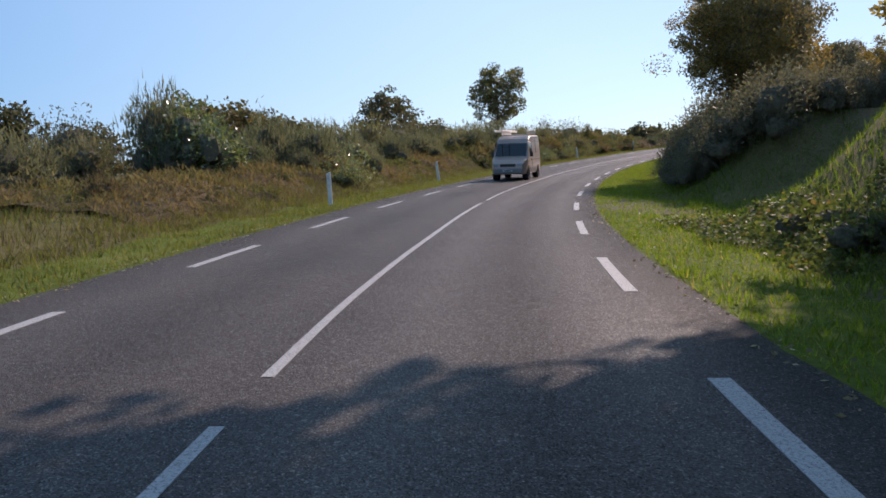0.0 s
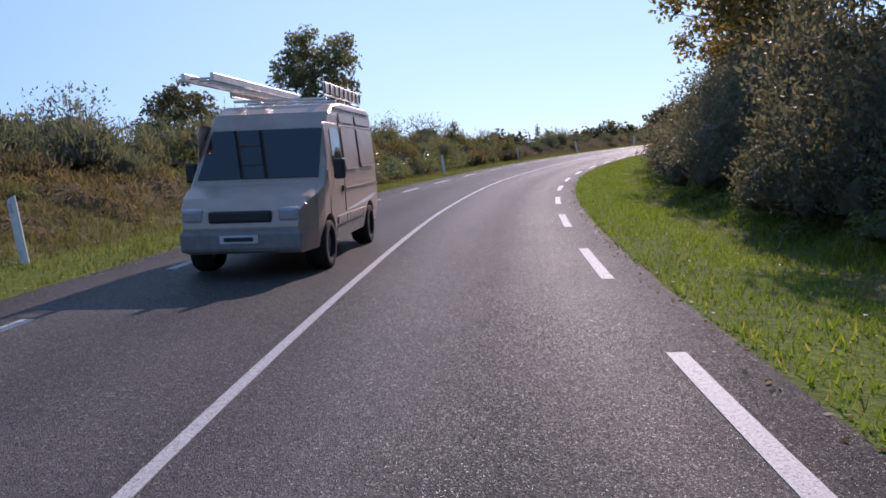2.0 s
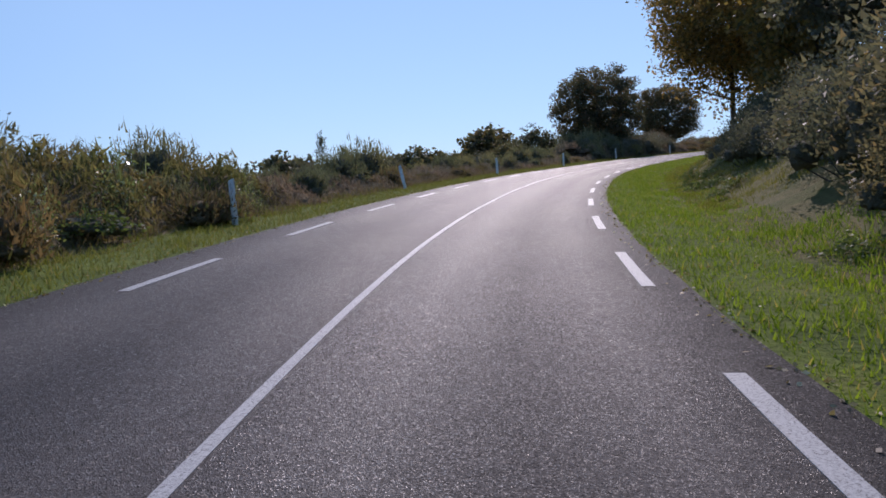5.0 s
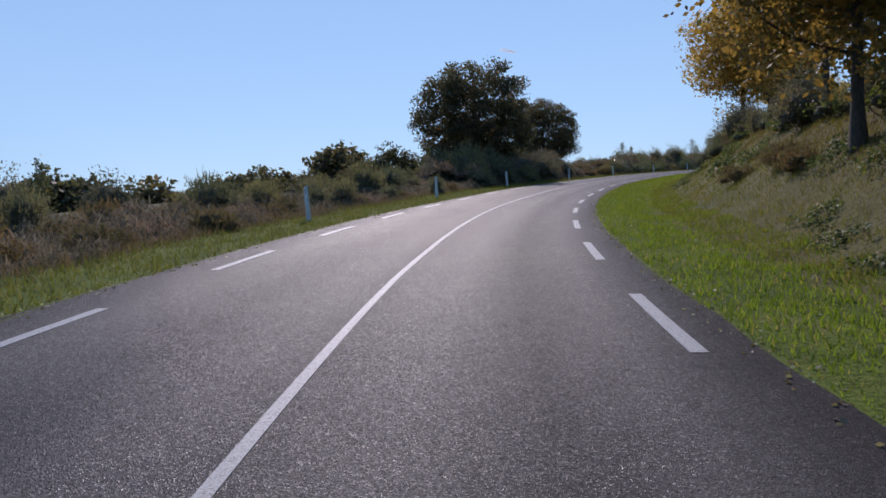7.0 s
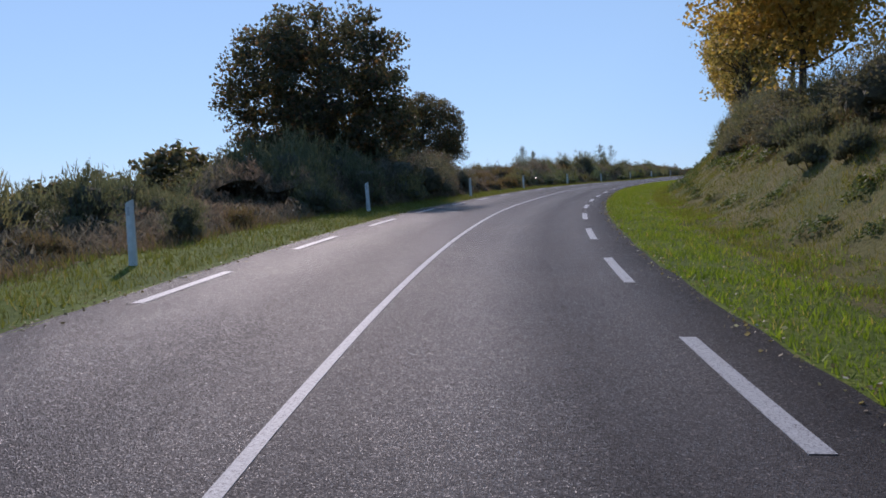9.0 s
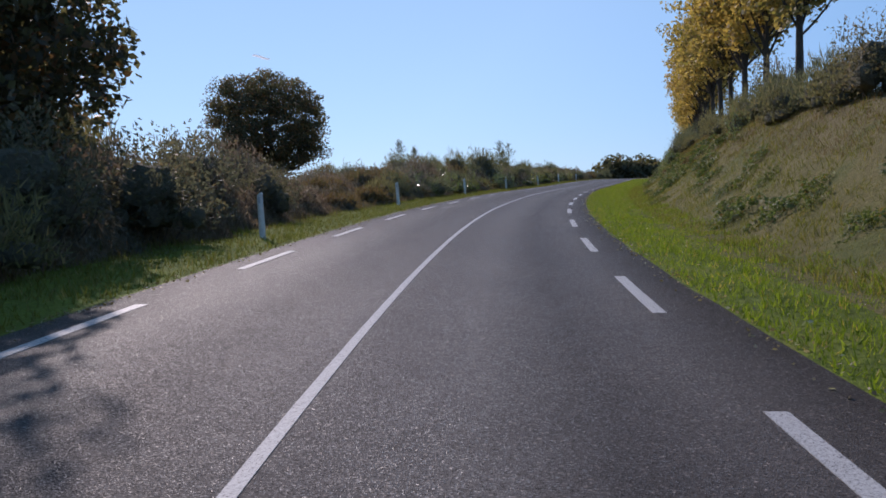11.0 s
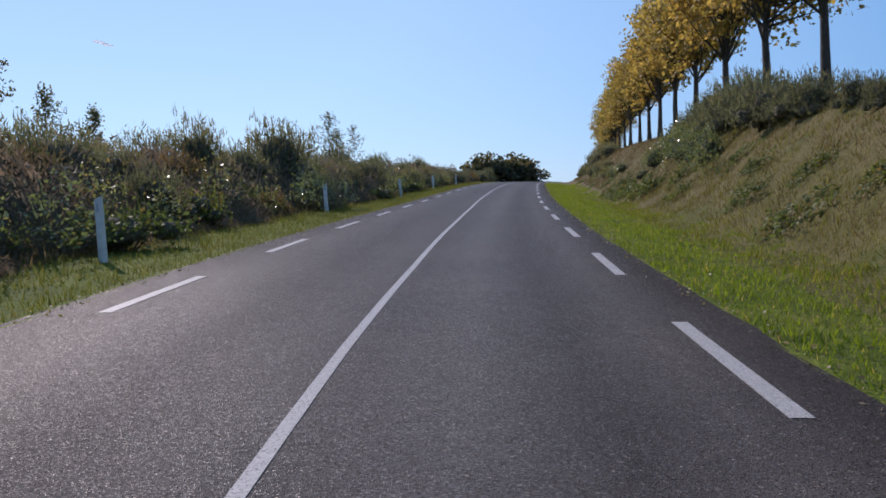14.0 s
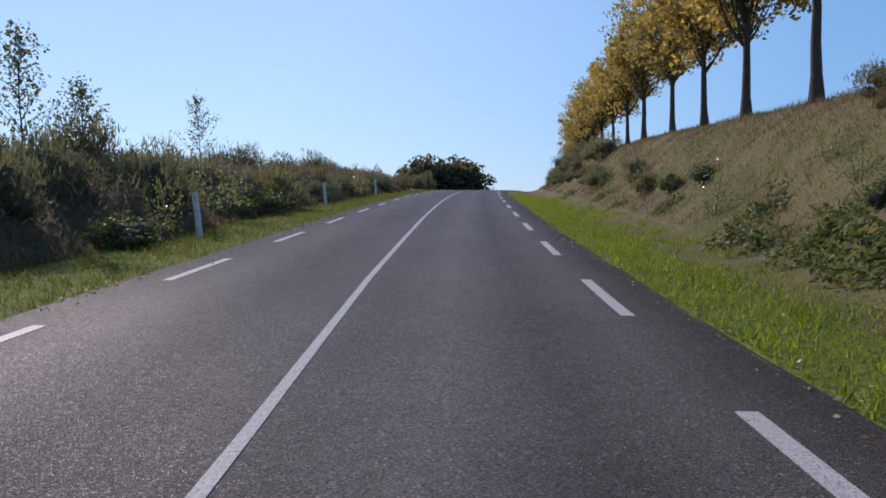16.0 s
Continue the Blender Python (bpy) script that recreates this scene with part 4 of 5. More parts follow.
for x, y, size in ((-17, 141, 1.3), (122, 372, 1.7), (130, 376, 2.0), (139, 372, 2.1), (148, 375, 2.0), (157, 370, 1.9), (168, 366, 1.7), (180, 372, 1.6), (111.5, 238, 1.25), (117.5, 240, 1.6), (124.5, 239, 1.35), (105.5, 235, 1.1)):
    field_tree(x, y, 6.5, size)
# clump beyond the crest
for k in range(9):
    p = place(340, 0)
    field_tree(p.x + 160 + rs.uniform(-8, 16), p.y + 75 + rs.uniform(-11, 11), p.z - 2.0, rs.uniform(1.5, 2.1), "dark tree in a clump beyond the crest")

# young birches and a small pine standing out of the hedge
def make_birch(h, r, seed):
    """A pointed young tree: a thin stem with steep twigs, leaves strung along them."""
    g = np.random.default_rng(seed)
    tree = new("birch_sapling")
    z = np.linspace(0, h, 8)
    bend = np.cumsum(g.normal(size=(8, 2)) * 0.03, axis=0)
    stem = np.stack([bend[:, 0], bend[:, 1], z], 1)
    part("trunk", mesh_from("trunk", *tube(stem, np.linspace(0.035, 0.006, 8), 6), BARK, smooth=True), None, tree)
    spots = [stem[-1] + g.normal(size=(14, 3)) * np.array([0.06, 0.06, 0.2])]
    for k in range(26):
        u = 0.3 + 0.66 * (k + g.uniform(0, 1)) / 26
        a0 = np.array([np.interp(u * h, z, stem[:, 0]), np.interp(u * h, z, stem[:, 1]), u * h])
        turn, reach = k * 2.4, r * 1.5 * (1.12 - u) * g.uniform(0.6, 1.2)
        b0 = a0 + np.array([math.cos(turn) * reach, math.sin(turn) * reach, reach * g.uniform(0.8, 1.5)])
        part("branch", mesh_from("branch", *limb(a0, b0, 0.012, 0.004, g, n=4), BARK), None, tree)
        w = g.uniform(0.25, 1.1, (34, 1))
        spots.append(a0 * (1 - w) + b0 * w + g.normal(size=(34, 3)) * 0.09)
    part("crown", mesh_from("crown", *leaf_quads(np.concatenate(spots), 0.095, g), ASH_L), None, tree)
    return tree


for x, y, top, h, r, seed in ((125.6, 180.1, 14.6, 4.0, 0.8, 81), (127.4, 180.0, 14.0, 3.4, 0.7, 82), (147.8, 183.6, 15.7, 4.6, 1.0, 83), (151.5, 185.5, 15.0, 4.0, 0.9, 84), (168.8, 196.1, 17.4, 5.0, 1.1, 85), (35.6, 134.5, 8.4, 4.2, 0.7, 86), (13.0, 85.6, 6.5, 3.8, 0.8, 87), (28.2, 114.0, 7.7, 4.4, 0.6, 88)):
    tagged(stand(make_birch(h, r, seed), x, y, top - h), "slim young birch standing above the hedge", "sapling")

# a short vapour trail far off in the sky
trail_dir = Vector((math.sin(radians(39.1)) * math.cos(radians(11.4)), math.cos(radians(39.1)) * math.cos(radians(11.4)), math.sin(radians(11.4))))
tv, tf = tube([(-38 + 76 * k / 8, 0, 2.0 * math.sin(k * 0.8)) for k in range(9)], [1.0, 4.4, 5.2, 4.8, 5.4, 5.0, 4.4, 3.4, 0.6], 7)
trail = new("backdrop_vapour_trail", mesh_from("vapour_trail", tv, tf, VAPOUR, smooth=True))
trail.matrix_world = Matrix.Translation(Vector((85, 130, 8)) + trail_dir * 3400) @ Euler((0, radians(12), radians(-39.1))).to_matrix().to_4x4()
tagged(trail, "short white vapour trail in the blue sky", "vapour trail", kind="structure")

# row of yellow trees on top of the bank
row = [make_tree("maple_tree", 10.8, 3.6, 3.4, 150, 40, 0.215, MAPLE_L, 31 + k, 0.2, 0.5, limbs=40, vase=True, tight=0.15, lumpy=0.4) for k in range(3)]
for k, s in enumerate([197.5, 203.5, 209.7, 215.5, 221.1, 227.7, 234.0, 240.3, 246.8, 253.8, 260.6, 266.9, 272.7, 278.8, 286.4, 292.4, 299, 306, 313, 320, 327, 334, 341, 348]):
    p = place(s, 11.2, -0.15 - 0.01 * max(0, s - 290))
    m = Matrix.Translation(p) @ Euler((0, 0, rs.uniform(0, 6.28))).to_matrix().to_4x4() @ Matrix.Scale(float(np.interp(s, [250, 262, 300], [1.0, 0.97, 0.76])) * rs.uniform(0.95, 1.04), 4)
    if k < 3:
        row[k].matrix_world = m
        ob = row[k]
    else:
        ob = copy_thing(row[k % 3], m)
    tagged(ob, "young maple with golden yellow autumn leaves on the bank", "tree", group="row of maples")

# trees over the bank at the start and in the middle
for s, lat, h, r, base, mat, seed, lab in (
    # the trees at -4 and 4 are unseen, added for their shadow on the road
    (-4, 8.6, 12.0, 4.6, 4.8, DARK_L, 50, "tall dark tree on the bank"),
    (4, 9.4, 12.0, 4.6, 5.0, AUTUMN_L, 51, "unseen tree with yellowing leaves above the bank, added to shade the road"),
    (14.0, 7.7, 12.0, 4.7, 5.2, DARK_L, 42, "tall dark tree on the bank"),
    (17, 12.5, 12.0, 4.4, 5.0, DARK_L, 54, "tall dark tree on the bank"),
    (19.5, 11.5, 10.0, 3.4, 2.2, DARK_L, 63, "tall dark tree on the bank"),
    (37, 16.5, 9.0, 3.2, 2.5, MAPLE_L, 52, "yellow-leaved tree set back on the bank"),
    (43, 8.5, 8.7, 3.7, 1.8, AUTUMN_L, 41, "tall roadside tree with browning leaves on the bank"),
    (46.5, 9.8, 10.5, 3.8, 2.6, DARK_L, 55, "tall dark tree on the bank"),
    (52.5, 10.8, 10.5, 4.5, 2.4, DARK_L, 43, "tall dark tree on the bank"),
    (71, 11.2, 11.5, 5.0, 2.6, AUTUMN_L, 44, "tall tree with brownish leaves on the bank"),
    (88, 11.4, 11.0, 5.0, 2.4, AUTUMN_L, 45, "tall tree with brownish leaves on the bank"),
    (112, 12.5, 9.5, 4.2, 2.2, DARK_L, 53, "tall dark tree on the bank"),
    (127, 8.6, 11.5, 5.5, 1.8, AUTUMN_L, 46, "tree with golden brown leaves leaning over the bank"),
    (120, 12.0, 9.5, 4.2, 0.8, AUTUMN_L, 57, "tree with golden brown leaves on the bank"),
    (134, 11.8, 10.5, 4.6, 0.8, AUTUMN_L, 58, "tree with golden brown leaves on the bank"),
    (143, 12.0, 10.5, 4.4, 2.4, AUTUMN_L, 47, "tree with golden brown leaves on the bank"),
    (156, 12.6, 11.0, 4.6, 1.6, AUTUMN_L, 56, "tree with golden brown leaves on the bank"),
    (168, 10.2, 10.5, 4.7, 1.8, MAPLE_L, 48, "yellow-leaved tree on the bank"),
    (183, 12.5, 9.5, 3.4, 2.6, AUTUMN_L, 49, "tree with golden brown leaves on the bank"),
):
    p = place(s, lat, -0.2)
    tagged(stand(make_tree("bank_tree", h, r, base, 440 if s == 127 else 300 if s < 16 else 320 if s < 20 or 120 < s < 130 or 160 < s < 170 else 165, 150 if s == 43 else 80 if s in (127, 168) else 110 if 40 < s < 60 else 52, 0.105 if s == 43 else 0.17 if s in (127, 168) else 0.15 if 40 < s < 60 else 0.36 if s < 16 else 0.24, mat, seed, 0.17, 0.55, tight=0.16), *p), lab, "tree")


# ---------------- delineator posts ----------------
def make_post():
    post = new("delineator_post")
    bm = bmesh.new()
    bmesh.ops.create_cone(bm, cap_ends=True, segments=14, radius1=0.085, radius2=0.078, depth=1.25)
    for v in bm.verts:
        v.co.y *= 0.75
        v.co.z += 0.525
        if v.co.z > 1.0:
            v.co.z += v.co.x * 0.5
    part("shaft", bm, POST_W, post)
    bm = bmesh.new()
    bmesh.ops.create_cube(bm, size=1)
    for v in bm.verts:
        v.co = Vector((v.co.x * 0.05, -0.064 + v.co.y * 0.006, 0.98 + v.co.z * 0.16))
    part("reflector", bm, POST_C, post, "grey reflector strip")
    return post


first_post = make_post()
for k, (s, lat, tilt) in enumerate(((26.6, -7.1, 1), (44.4, -7.7, 6), (62.3, -7.54, 6), (79.9, -7.25, 6), (97, -7.2, 2), (114.7, -7.45, 12), (131.5, -6.9, 2), (148.5, -6.68, 0), (165.6, -6.9, 2), (182.9, -6.2, 1), (201.8, -6.76, 2),
                                    (219.8, -6.9, 1), (237.4, -7.1, 2), (254.9, -6.85, 3), (273.5, -7.2, 2), (292, -7.3, 1))):
    p = place(s, lat)
    m = Matrix.Translation(p) @ Euler((radians(rs.uniform(-2, 2)), radians(-tilt), float(line_at(s)[3]))).to_matrix().to_4x4()
    ob = first_post if k == 0 else copy_thing(first_post, m)
    ob.matrix_world = m
    tagged(ob, "white plastic delineator post in the grass verge", "post", group="delineator posts")


# ---------------- oncoming van ----------------
VAN_PAINT = make_plain("van_paint", (0.42, 0.31, 0.255), 0.34, 0.25, 0.5, 0.10, 3)
VAN_TRIM = make_plain("van_grey_plastic", (0.20, 0.19, 0.18), 0.55, dirt=0.2)
# dark paint for the door joints and for shade in recesses and crease
VAN_GAP_SHADE = make_plain("van_seam_and_shade", (0.10, 0.075, 0.065), 0.6)
VAN_STRIP = make_plain("van_pale_plastic", (0.36, 0.32, 0.28), 0.55, dirt=0.25)
GLASS_D = make_plain("dark_glass", (0.012, 0.014, 0.016), 0.06, 0.0, 0.8, 0.1)
RUBBER = make_plain("tyre_rubber", (0.018, 0.018, 0.018), 0.85, spec=0.25, dirt=0.3, scale=12)
STEEL = make_plain("wheel_steel", (0.42, 0.42, 0.43), 0.35, 0.8, dirt=0.25)
ALLOY = make_plain("rack_aluminium", (0.62, 0.60, 0.57), 0.4, 0.7, dirt=0.2)
LAMP = make_plain("headlamp_glass", (0.35, 0.35, 0.36), 0.12, 0.1, 0.8)
PLATE = make_plain("plate_white", (0.55, 0.55, 0.54), 0.5)
BLACK = make_plain("black_plastic", (0.015, 0.015, 0.016), 0.5)


def box(c, size, bevel=0.0, seg=2):
    bm = bmesh.new()
    bmesh.ops.create_cube(bm, size=1)
    for v in bm.verts:
        v.co = Vector((c[0] + v.co.x * size[0], c[1] + v.co.y * size[1], c[2] + v.co.z * size[2]))
    if bevel:
        bmesh.ops.bevel(bm, geom=list(bm.edges), offset=bevel, segments=seg, profile=0.5, affect="EDGES")
    return bm


def van_half(y, z):
    """Half the body's width at a distance y from the nose and a height z."""
    w = 0.985 - 0.115 * max(0.0, (z - 1.15) / 1.3) ** 1.6
    w -= 0.05 * max(0.0, (0.62 - z) / 0.3)
    return w - 0.20 * max(0.0, (0.75 - y) / 0.75) ** 2 - 0.04 * max(0.0, (y - 4.9) / 0.2)


def van_profile():
    """Outline of the body from the side: distance from the nose, height."""
    p = [(0.10, 0.34), (0.02, 0.48), (0.0, 0.70), (0.05, 0.92), (0.30, 1.08), (0.78, 1.24), (1.12, 1.66), (1.44, 2.06), (1.66, 2.27), (2.0, 2.40), (2.6, 2.45), (4.7, 2.45), (4.93, 2.42), (5.02, 2.28),
         (5.07, 1.5), (5.09, 0.62), (5.06, 0.42), (4.62, 0.36)]
    for cy in (4.08, 0.95):
        p += [(cy + 0.43 * math.cos(a), 0.36 + 0.43 * math.sin(a)) for a in (math.pi * k / 10 for k in range(0, 11))]
        p += [(cy - 0.46, 0.34)]
        if cy > 2:
            p += [(1.44, 0.34)]
    return p[:-1]


def make_van():
    van = new("delivery_van")
    prof = van_profile()
    bm = bmesh.new()
    a = [bm.verts.new((-1.0, y, z)) for y, z in prof]
    b = [bm.verts.new((1.0, y, z)) for y, z in prof]
    bm.faces.new(a)
    bm.faces.new(list(reversed(b)))
    for k in range(len(prof)):
        j = (k + 1) % len(prof)
        bm.faces.new((a[j], a[k], b[k], b[j]))
    bmesh.ops.recalc_face_normals(bm, faces=bm.faces)
    for z in (0.62, 0.9, 1.15, 1.4, 1.65, 1.9, 2.15, 2.32):
        bmesh.ops.bisect_plane(bm, geom=bm.verts[:] + bm.edges[:] + bm.faces[:], plane_co=(0, 0, z), plane_no=(0, 0, 1))
    for y in (0.2, 0.45, 0.75):
        bmesh.ops.bisect_plane(bm, geom=bm.verts[:] + bm.edges[:] + bm.faces[:], plane_co=(0, y, 0), plane_no=(0, 1, 0))
    for v in bm.verts:
        v.co.x = math.copysign(van_half(v.co.y, v.co.z), v.co.x)
    rim = [e for e in bm.edges if len(e.link_faces) == 2 and e.calc_face_angle(0) > 0.6 and all(v.co.z > 0.95 for v in e.verts)]
    bmesh.ops.bevel(bm, geom=rim, offset=0.06, segments=3, profile=0.5, affect="EDGES")
    body = part("body", bm, VAN_PAINT, van, "beige painted steel body", smooth=False)

    def on_side(name, y0, y1, z0, z1, mat, proud, sx, parent, label="", n=5, round_off=0.06, thick=0.012):
        """A rounded panel that follows the flank."""
        pts = []
        for cy, cz, t0 in ((y1 - round_off, z1 - round_off, 0), (y0 + round_off, z1 - round_off, 1), (y0 + round_off, z0 + round_off, 2), (y1 - round_off, z0 + round_off, 3)):
            for k in range(n):
                t = (t0 + k / (n - 1)) * math.pi / 2
                pts.append((cy + round_off * math.cos(t), cz + round_off * math.sin(t)))
        bm = bmesh.new()
        inner = [bm.verts.new((sx * (van_half(y, z) - thick), y, z)) for y, z in pts]
        outer = [bm.verts.new((sx * (van_half(y, z) + proud), y + (0.5 * (y0 + y1) - y) * 0.02, z + (0.5 * (z0 + z1) - z) * 0.02)) for y, z in pts]
        mid = bm.verts.new((sx * (van_half((y0 + y1) / 2, (z0 + z1) / 2) + proud), (y0 + y1) / 2, (z0 + z1) / 2))
        for k in range(len(pts)):
            j = (k + 1) % len(pts)
            bm.faces.new((inner[k], inner[j], outer[j], outer[k]))
            bm.faces.new((outer[k], outer[j], mid))
        bmesh.ops.recalc_face_normals(bm, faces=bm.faces)
        return part(name, bm, mat, parent, label)

    for sx in (1, -1):
        for y0, y1, zb in ((3.42, 4.78, 1.42), (2.18, 3.26, 1.40)):
            # dark rim painted as the shade of a recess round each panel
            on_side("recess_shade", y0 - 0.02, y1 + 0.02, zb - 0.01, 2.08, VAN_GAP_SHADE, 0.003, sx, body, round_off=0.12)
            on_side("panel", y0, y1, zb, 2.06, VAN_PAINT, 0.007, sx, body, round_off=0.11)
            on_side("recess_shade", y0 - 0.01, y1 - 0.08, 2.115, 2.275, VAN_GAP_SHADE, 0.003, sx, body, round_off=0.05)
            on_side("upper_panel", y0, y1 - 0.1, 2.125, 2.27, VAN_PAINT, 0.007, sx, body, round_off=0.045)
        # dark strip painted as the shade along the flank's crease
        on_side("crease_shade", 2.1, 4.98, 1.075, 1.10, VAN_GAP_SHADE, 0.004, sx, body, round_off=0.011)
        on_side("door_gap", 2.09, 2.105, 0.72, 2.2, VAN_GAP_SHADE, 0.004, sx, body, round_off=0.006)
        on_side("roof_gutter", 1.9, 4.86, 2.335, 2.36, VAN_PAINT, 0.02, sx, body, round_off=0.011)
        # pale metal strips stand in for the highlight on the panels' lower lips
        on_side("lip_highlight", 3.50, 4.70, 1.405, 1.424, ALLOY, 0.016, sx, body, "bright strip painted as the highlight on the lower lip", round_off=0.008)
        on_side("lip_highlight", 2.26, 3.18, 1.385, 1.404, ALLOY, 0.016, sx, body, "bright strip painted as the highlight on the lower lip", round_off=0.008)
        door = on_side("cab_door", 1.06, 2.02, 0.72, 2.10, VAN_PAINT, 0.008, sx, van, "cab door with a dark window", round_off=0.10)
        on_side("side_window", 1.36, 1.93, 1.46, 2.02, GLASS_D, 0.015, sx, door, "dark side window", round_off=0.09)
        on_side("door_handle", 1.84, 1.99, 1.06, 1.15, BLACK, 0.035, sx, door, "black door handle", round_off=0.02)
        for y0, y1 in ((1.46, 2.03), (2.06, 2.24), (2.27, 3.30), (3.33, 3.60)):
            on_side("side_trim", y0, y1, 0.58, 0.70, VAN_STRIP, 0.022, sx, van, "pale beige rubbing strip", round_off=0.02)
        on_side("sill", 1.46, 3.58, 0.36, 0.56, VAN_STRIP, 0.006, sx, van, "pale lower sill", round_off=0.03)
        arm = part("mirror", box((sx * 1.11, 1.20, 1.42), (0.17, 0.13, 0.30), 0.04), BLACK, van, "black door mirror")
        part("mirror_glass", box((sx * 1.11, 1.272, 1.42), (0.13, 0.008, 0.25), 0.003, 1), STEEL, arm)
        part("headlight", box((sx * 0.66, 0.10, 0.86), (0.30, 0.20, 0.20), 0.05), LAMP, van, "clear headlight")
        part("tail_light", box((sx * 0.86, 5.07, 1.05), (0.12, 0.05, 0.42), 0.02), make_plain("tail_red", (0.25, 0.02, 0.02), 0.3), van, "red tail light")
    # windscreen lies on the slope between bonnet and roof
    bm = bmesh.new()
    q = [bm.verts.new((sx * (van_half(y, z) - 0.10), y - 0.012, z + 0.012)) for sx, y, z in ((-1, 0.84, 1.315), (1, 0.84, 1.315), (1, 1.40, 2.01), (-1, 1.40, 2.01))]
    q2 = [bm.verts.new(v.co + Vector((0, 0.04, -0.03))) for v in q]
    bm.faces.new(q)
    for k in range(4):
        bm.faces.new((q[k], q2[k], q2[(k + 1) % 4], q[(k + 1) % 4]))
    part("windscreen", bm, GLASS_D, van, "dark windscreen")
    part("front_bumper", box((0, 0.06, 0.52), (1.66, 0.26, 0.30), 0.06), VAN_TRIM, van, "grey front bumper")
    part("rear_bumper", box((0, 5.12, 0.62), (1.86, 0.18, 0.20), 0.04), VAN_TRIM, van, "grey rear bumper")
    part("grille", box((0, 0.035, 0.84), (0.86, 0.10, 0.16), 0.03), BLACK, van, "black grille")
    plate = part("number_plate", box((0, -0.082, 0.55), (0.52, 0.014, 0.11), 0.004, 1), PLATE, van, "white plate with a dark bar")
    part("plate_bar", box((0, -0.0915, 0.55), (0.40, 0.006, 0.055), 0.002, 1), BLACK, plate)
    # wheels
    for sx in (1, -1):
        for cy in (0.95, 4.08):
            bm = bmesh.new()
            rings = [(0.20, 0.30), (0.10, 0.345), (-0.10, 0.345), (-0.12, 0.33), (-0.12, 0.215), (-0.05, 0.205)]
            n = 28
            loops = [[bm.verts.new((sx * (0.93 - 0.02 - (0.0 + o) - 0.10 + 0.06), cy + r * math.cos(2 * math.pi * k / n), 0.345 + r * math.sin(2 * math.pi * k / n))) for k in range(n)] for o, r in rings]
            for la, lb in zip(loops, loops[1:]):
                for k in range(n):
                    bm.faces.new((la[k], la[(k + 1) % n], lb[(k + 1) % n], lb[k]))
            bmesh.ops.recalc_face_normals(bm, faces=bm.faces)
            wheel = part("wheel", bm, RUBBER, van, "black tyre on a steel wheel", smooth=True)
            bm = bmesh.new()
            rings = [(0.06, 0.212), (-0.07, 0.208), (-0.055, 0.17), (-0.015, 0.13), (-0.05, 0.09), (-0.06, 0.04)]
            loops = [[bm.verts.new((sx * (0.87 - o), cy + r * math.cos(2 * math.pi * k / n), 0.345 + r * math.sin(2 * math.pi * k / n))) for k in range(n)] for o, r in rings]
            for la, lb in zip(loops, loops[1:]):
                for k in range(n):
                    bm.faces.new((la[k], la[(k + 1) % n], lb[(k + 1) % n], lb[k]))
            bm.faces.new(loops[-1])
            bmesh.ops.recalc_face_normals(bm, faces=bm.faces)
            part("rim", bm, STEEL, wheel, "grey steel rim", smooth=True)
    # roof rack with ladder sections along both edges
    rack = part("roof_rack", box((0, 3.45, 2.50), (1.50, 0.05, 0.04), 0.01, 1), ALLOY, van, "aluminium roof rack")
    for y in (2.15, 2.8, 4.1, 4.75):
        part("cross_bar", box((0, y, 2.50), (1.50, 0.05, 0.04), 0.01, 1), ALLOY, rack)
    for sx in (1, -1):
        for z in (2.56, 2.74):
            part("rail", box((sx * 0.72, 3.42, z), (0.035, 2.85, 0.03), 0.008, 1), ALLOY, rack)
        part("side_board", box((sx * 0.735, 3.42, 2.65), (0.018, 2.80, 0.13), 0.004, 1), make_plain("pale_board", (0.62, 0.58, 0.52), 0.6, dirt=0.3, scale=5), rack, "pale perforated board")
        for k in range(9):
            part("strut", box((sx * 0.752, 2.05 + k * 0.34, 2.65), (0.022, 0.025, 0.17), 0.004, 1), VAN_TRIM, rack)
    for k in range(13):
        part("rung", box((-0.52, 0.4 + k * 0.31, 2.70), (0.40, 0.03, 0.03), 0.01, 1), ALLOY, rack)
    part("ladder_rail", box((-0.72, 2.3, 2.70), (0.05, 4.2, 0.11), 0.01, 1), ALLOY, rack)
    part("ladder_rail", box((-0.32, 2.3, 2.70), (0.05, 4.2, 0.11), 0.01, 1), ALLOY, rack)
    return van


van = make_van()
vp = place(44.6, -3.05)
vx, vy, vz, vh = line_at(44.6)
va, vb = place(42.2, -3.05), place(47.0, -3.05)
pitch = math.atan2(vb.z - va.z, 4.8)
van.matrix_world = Matrix.Translation(place(42.05, -3.05)) @ Euler((pitch, 0.016, float(vh))).to_matrix().to_4x4()
tagged(van, "beige panel van with a roof rack, in the oncoming lane", "van")


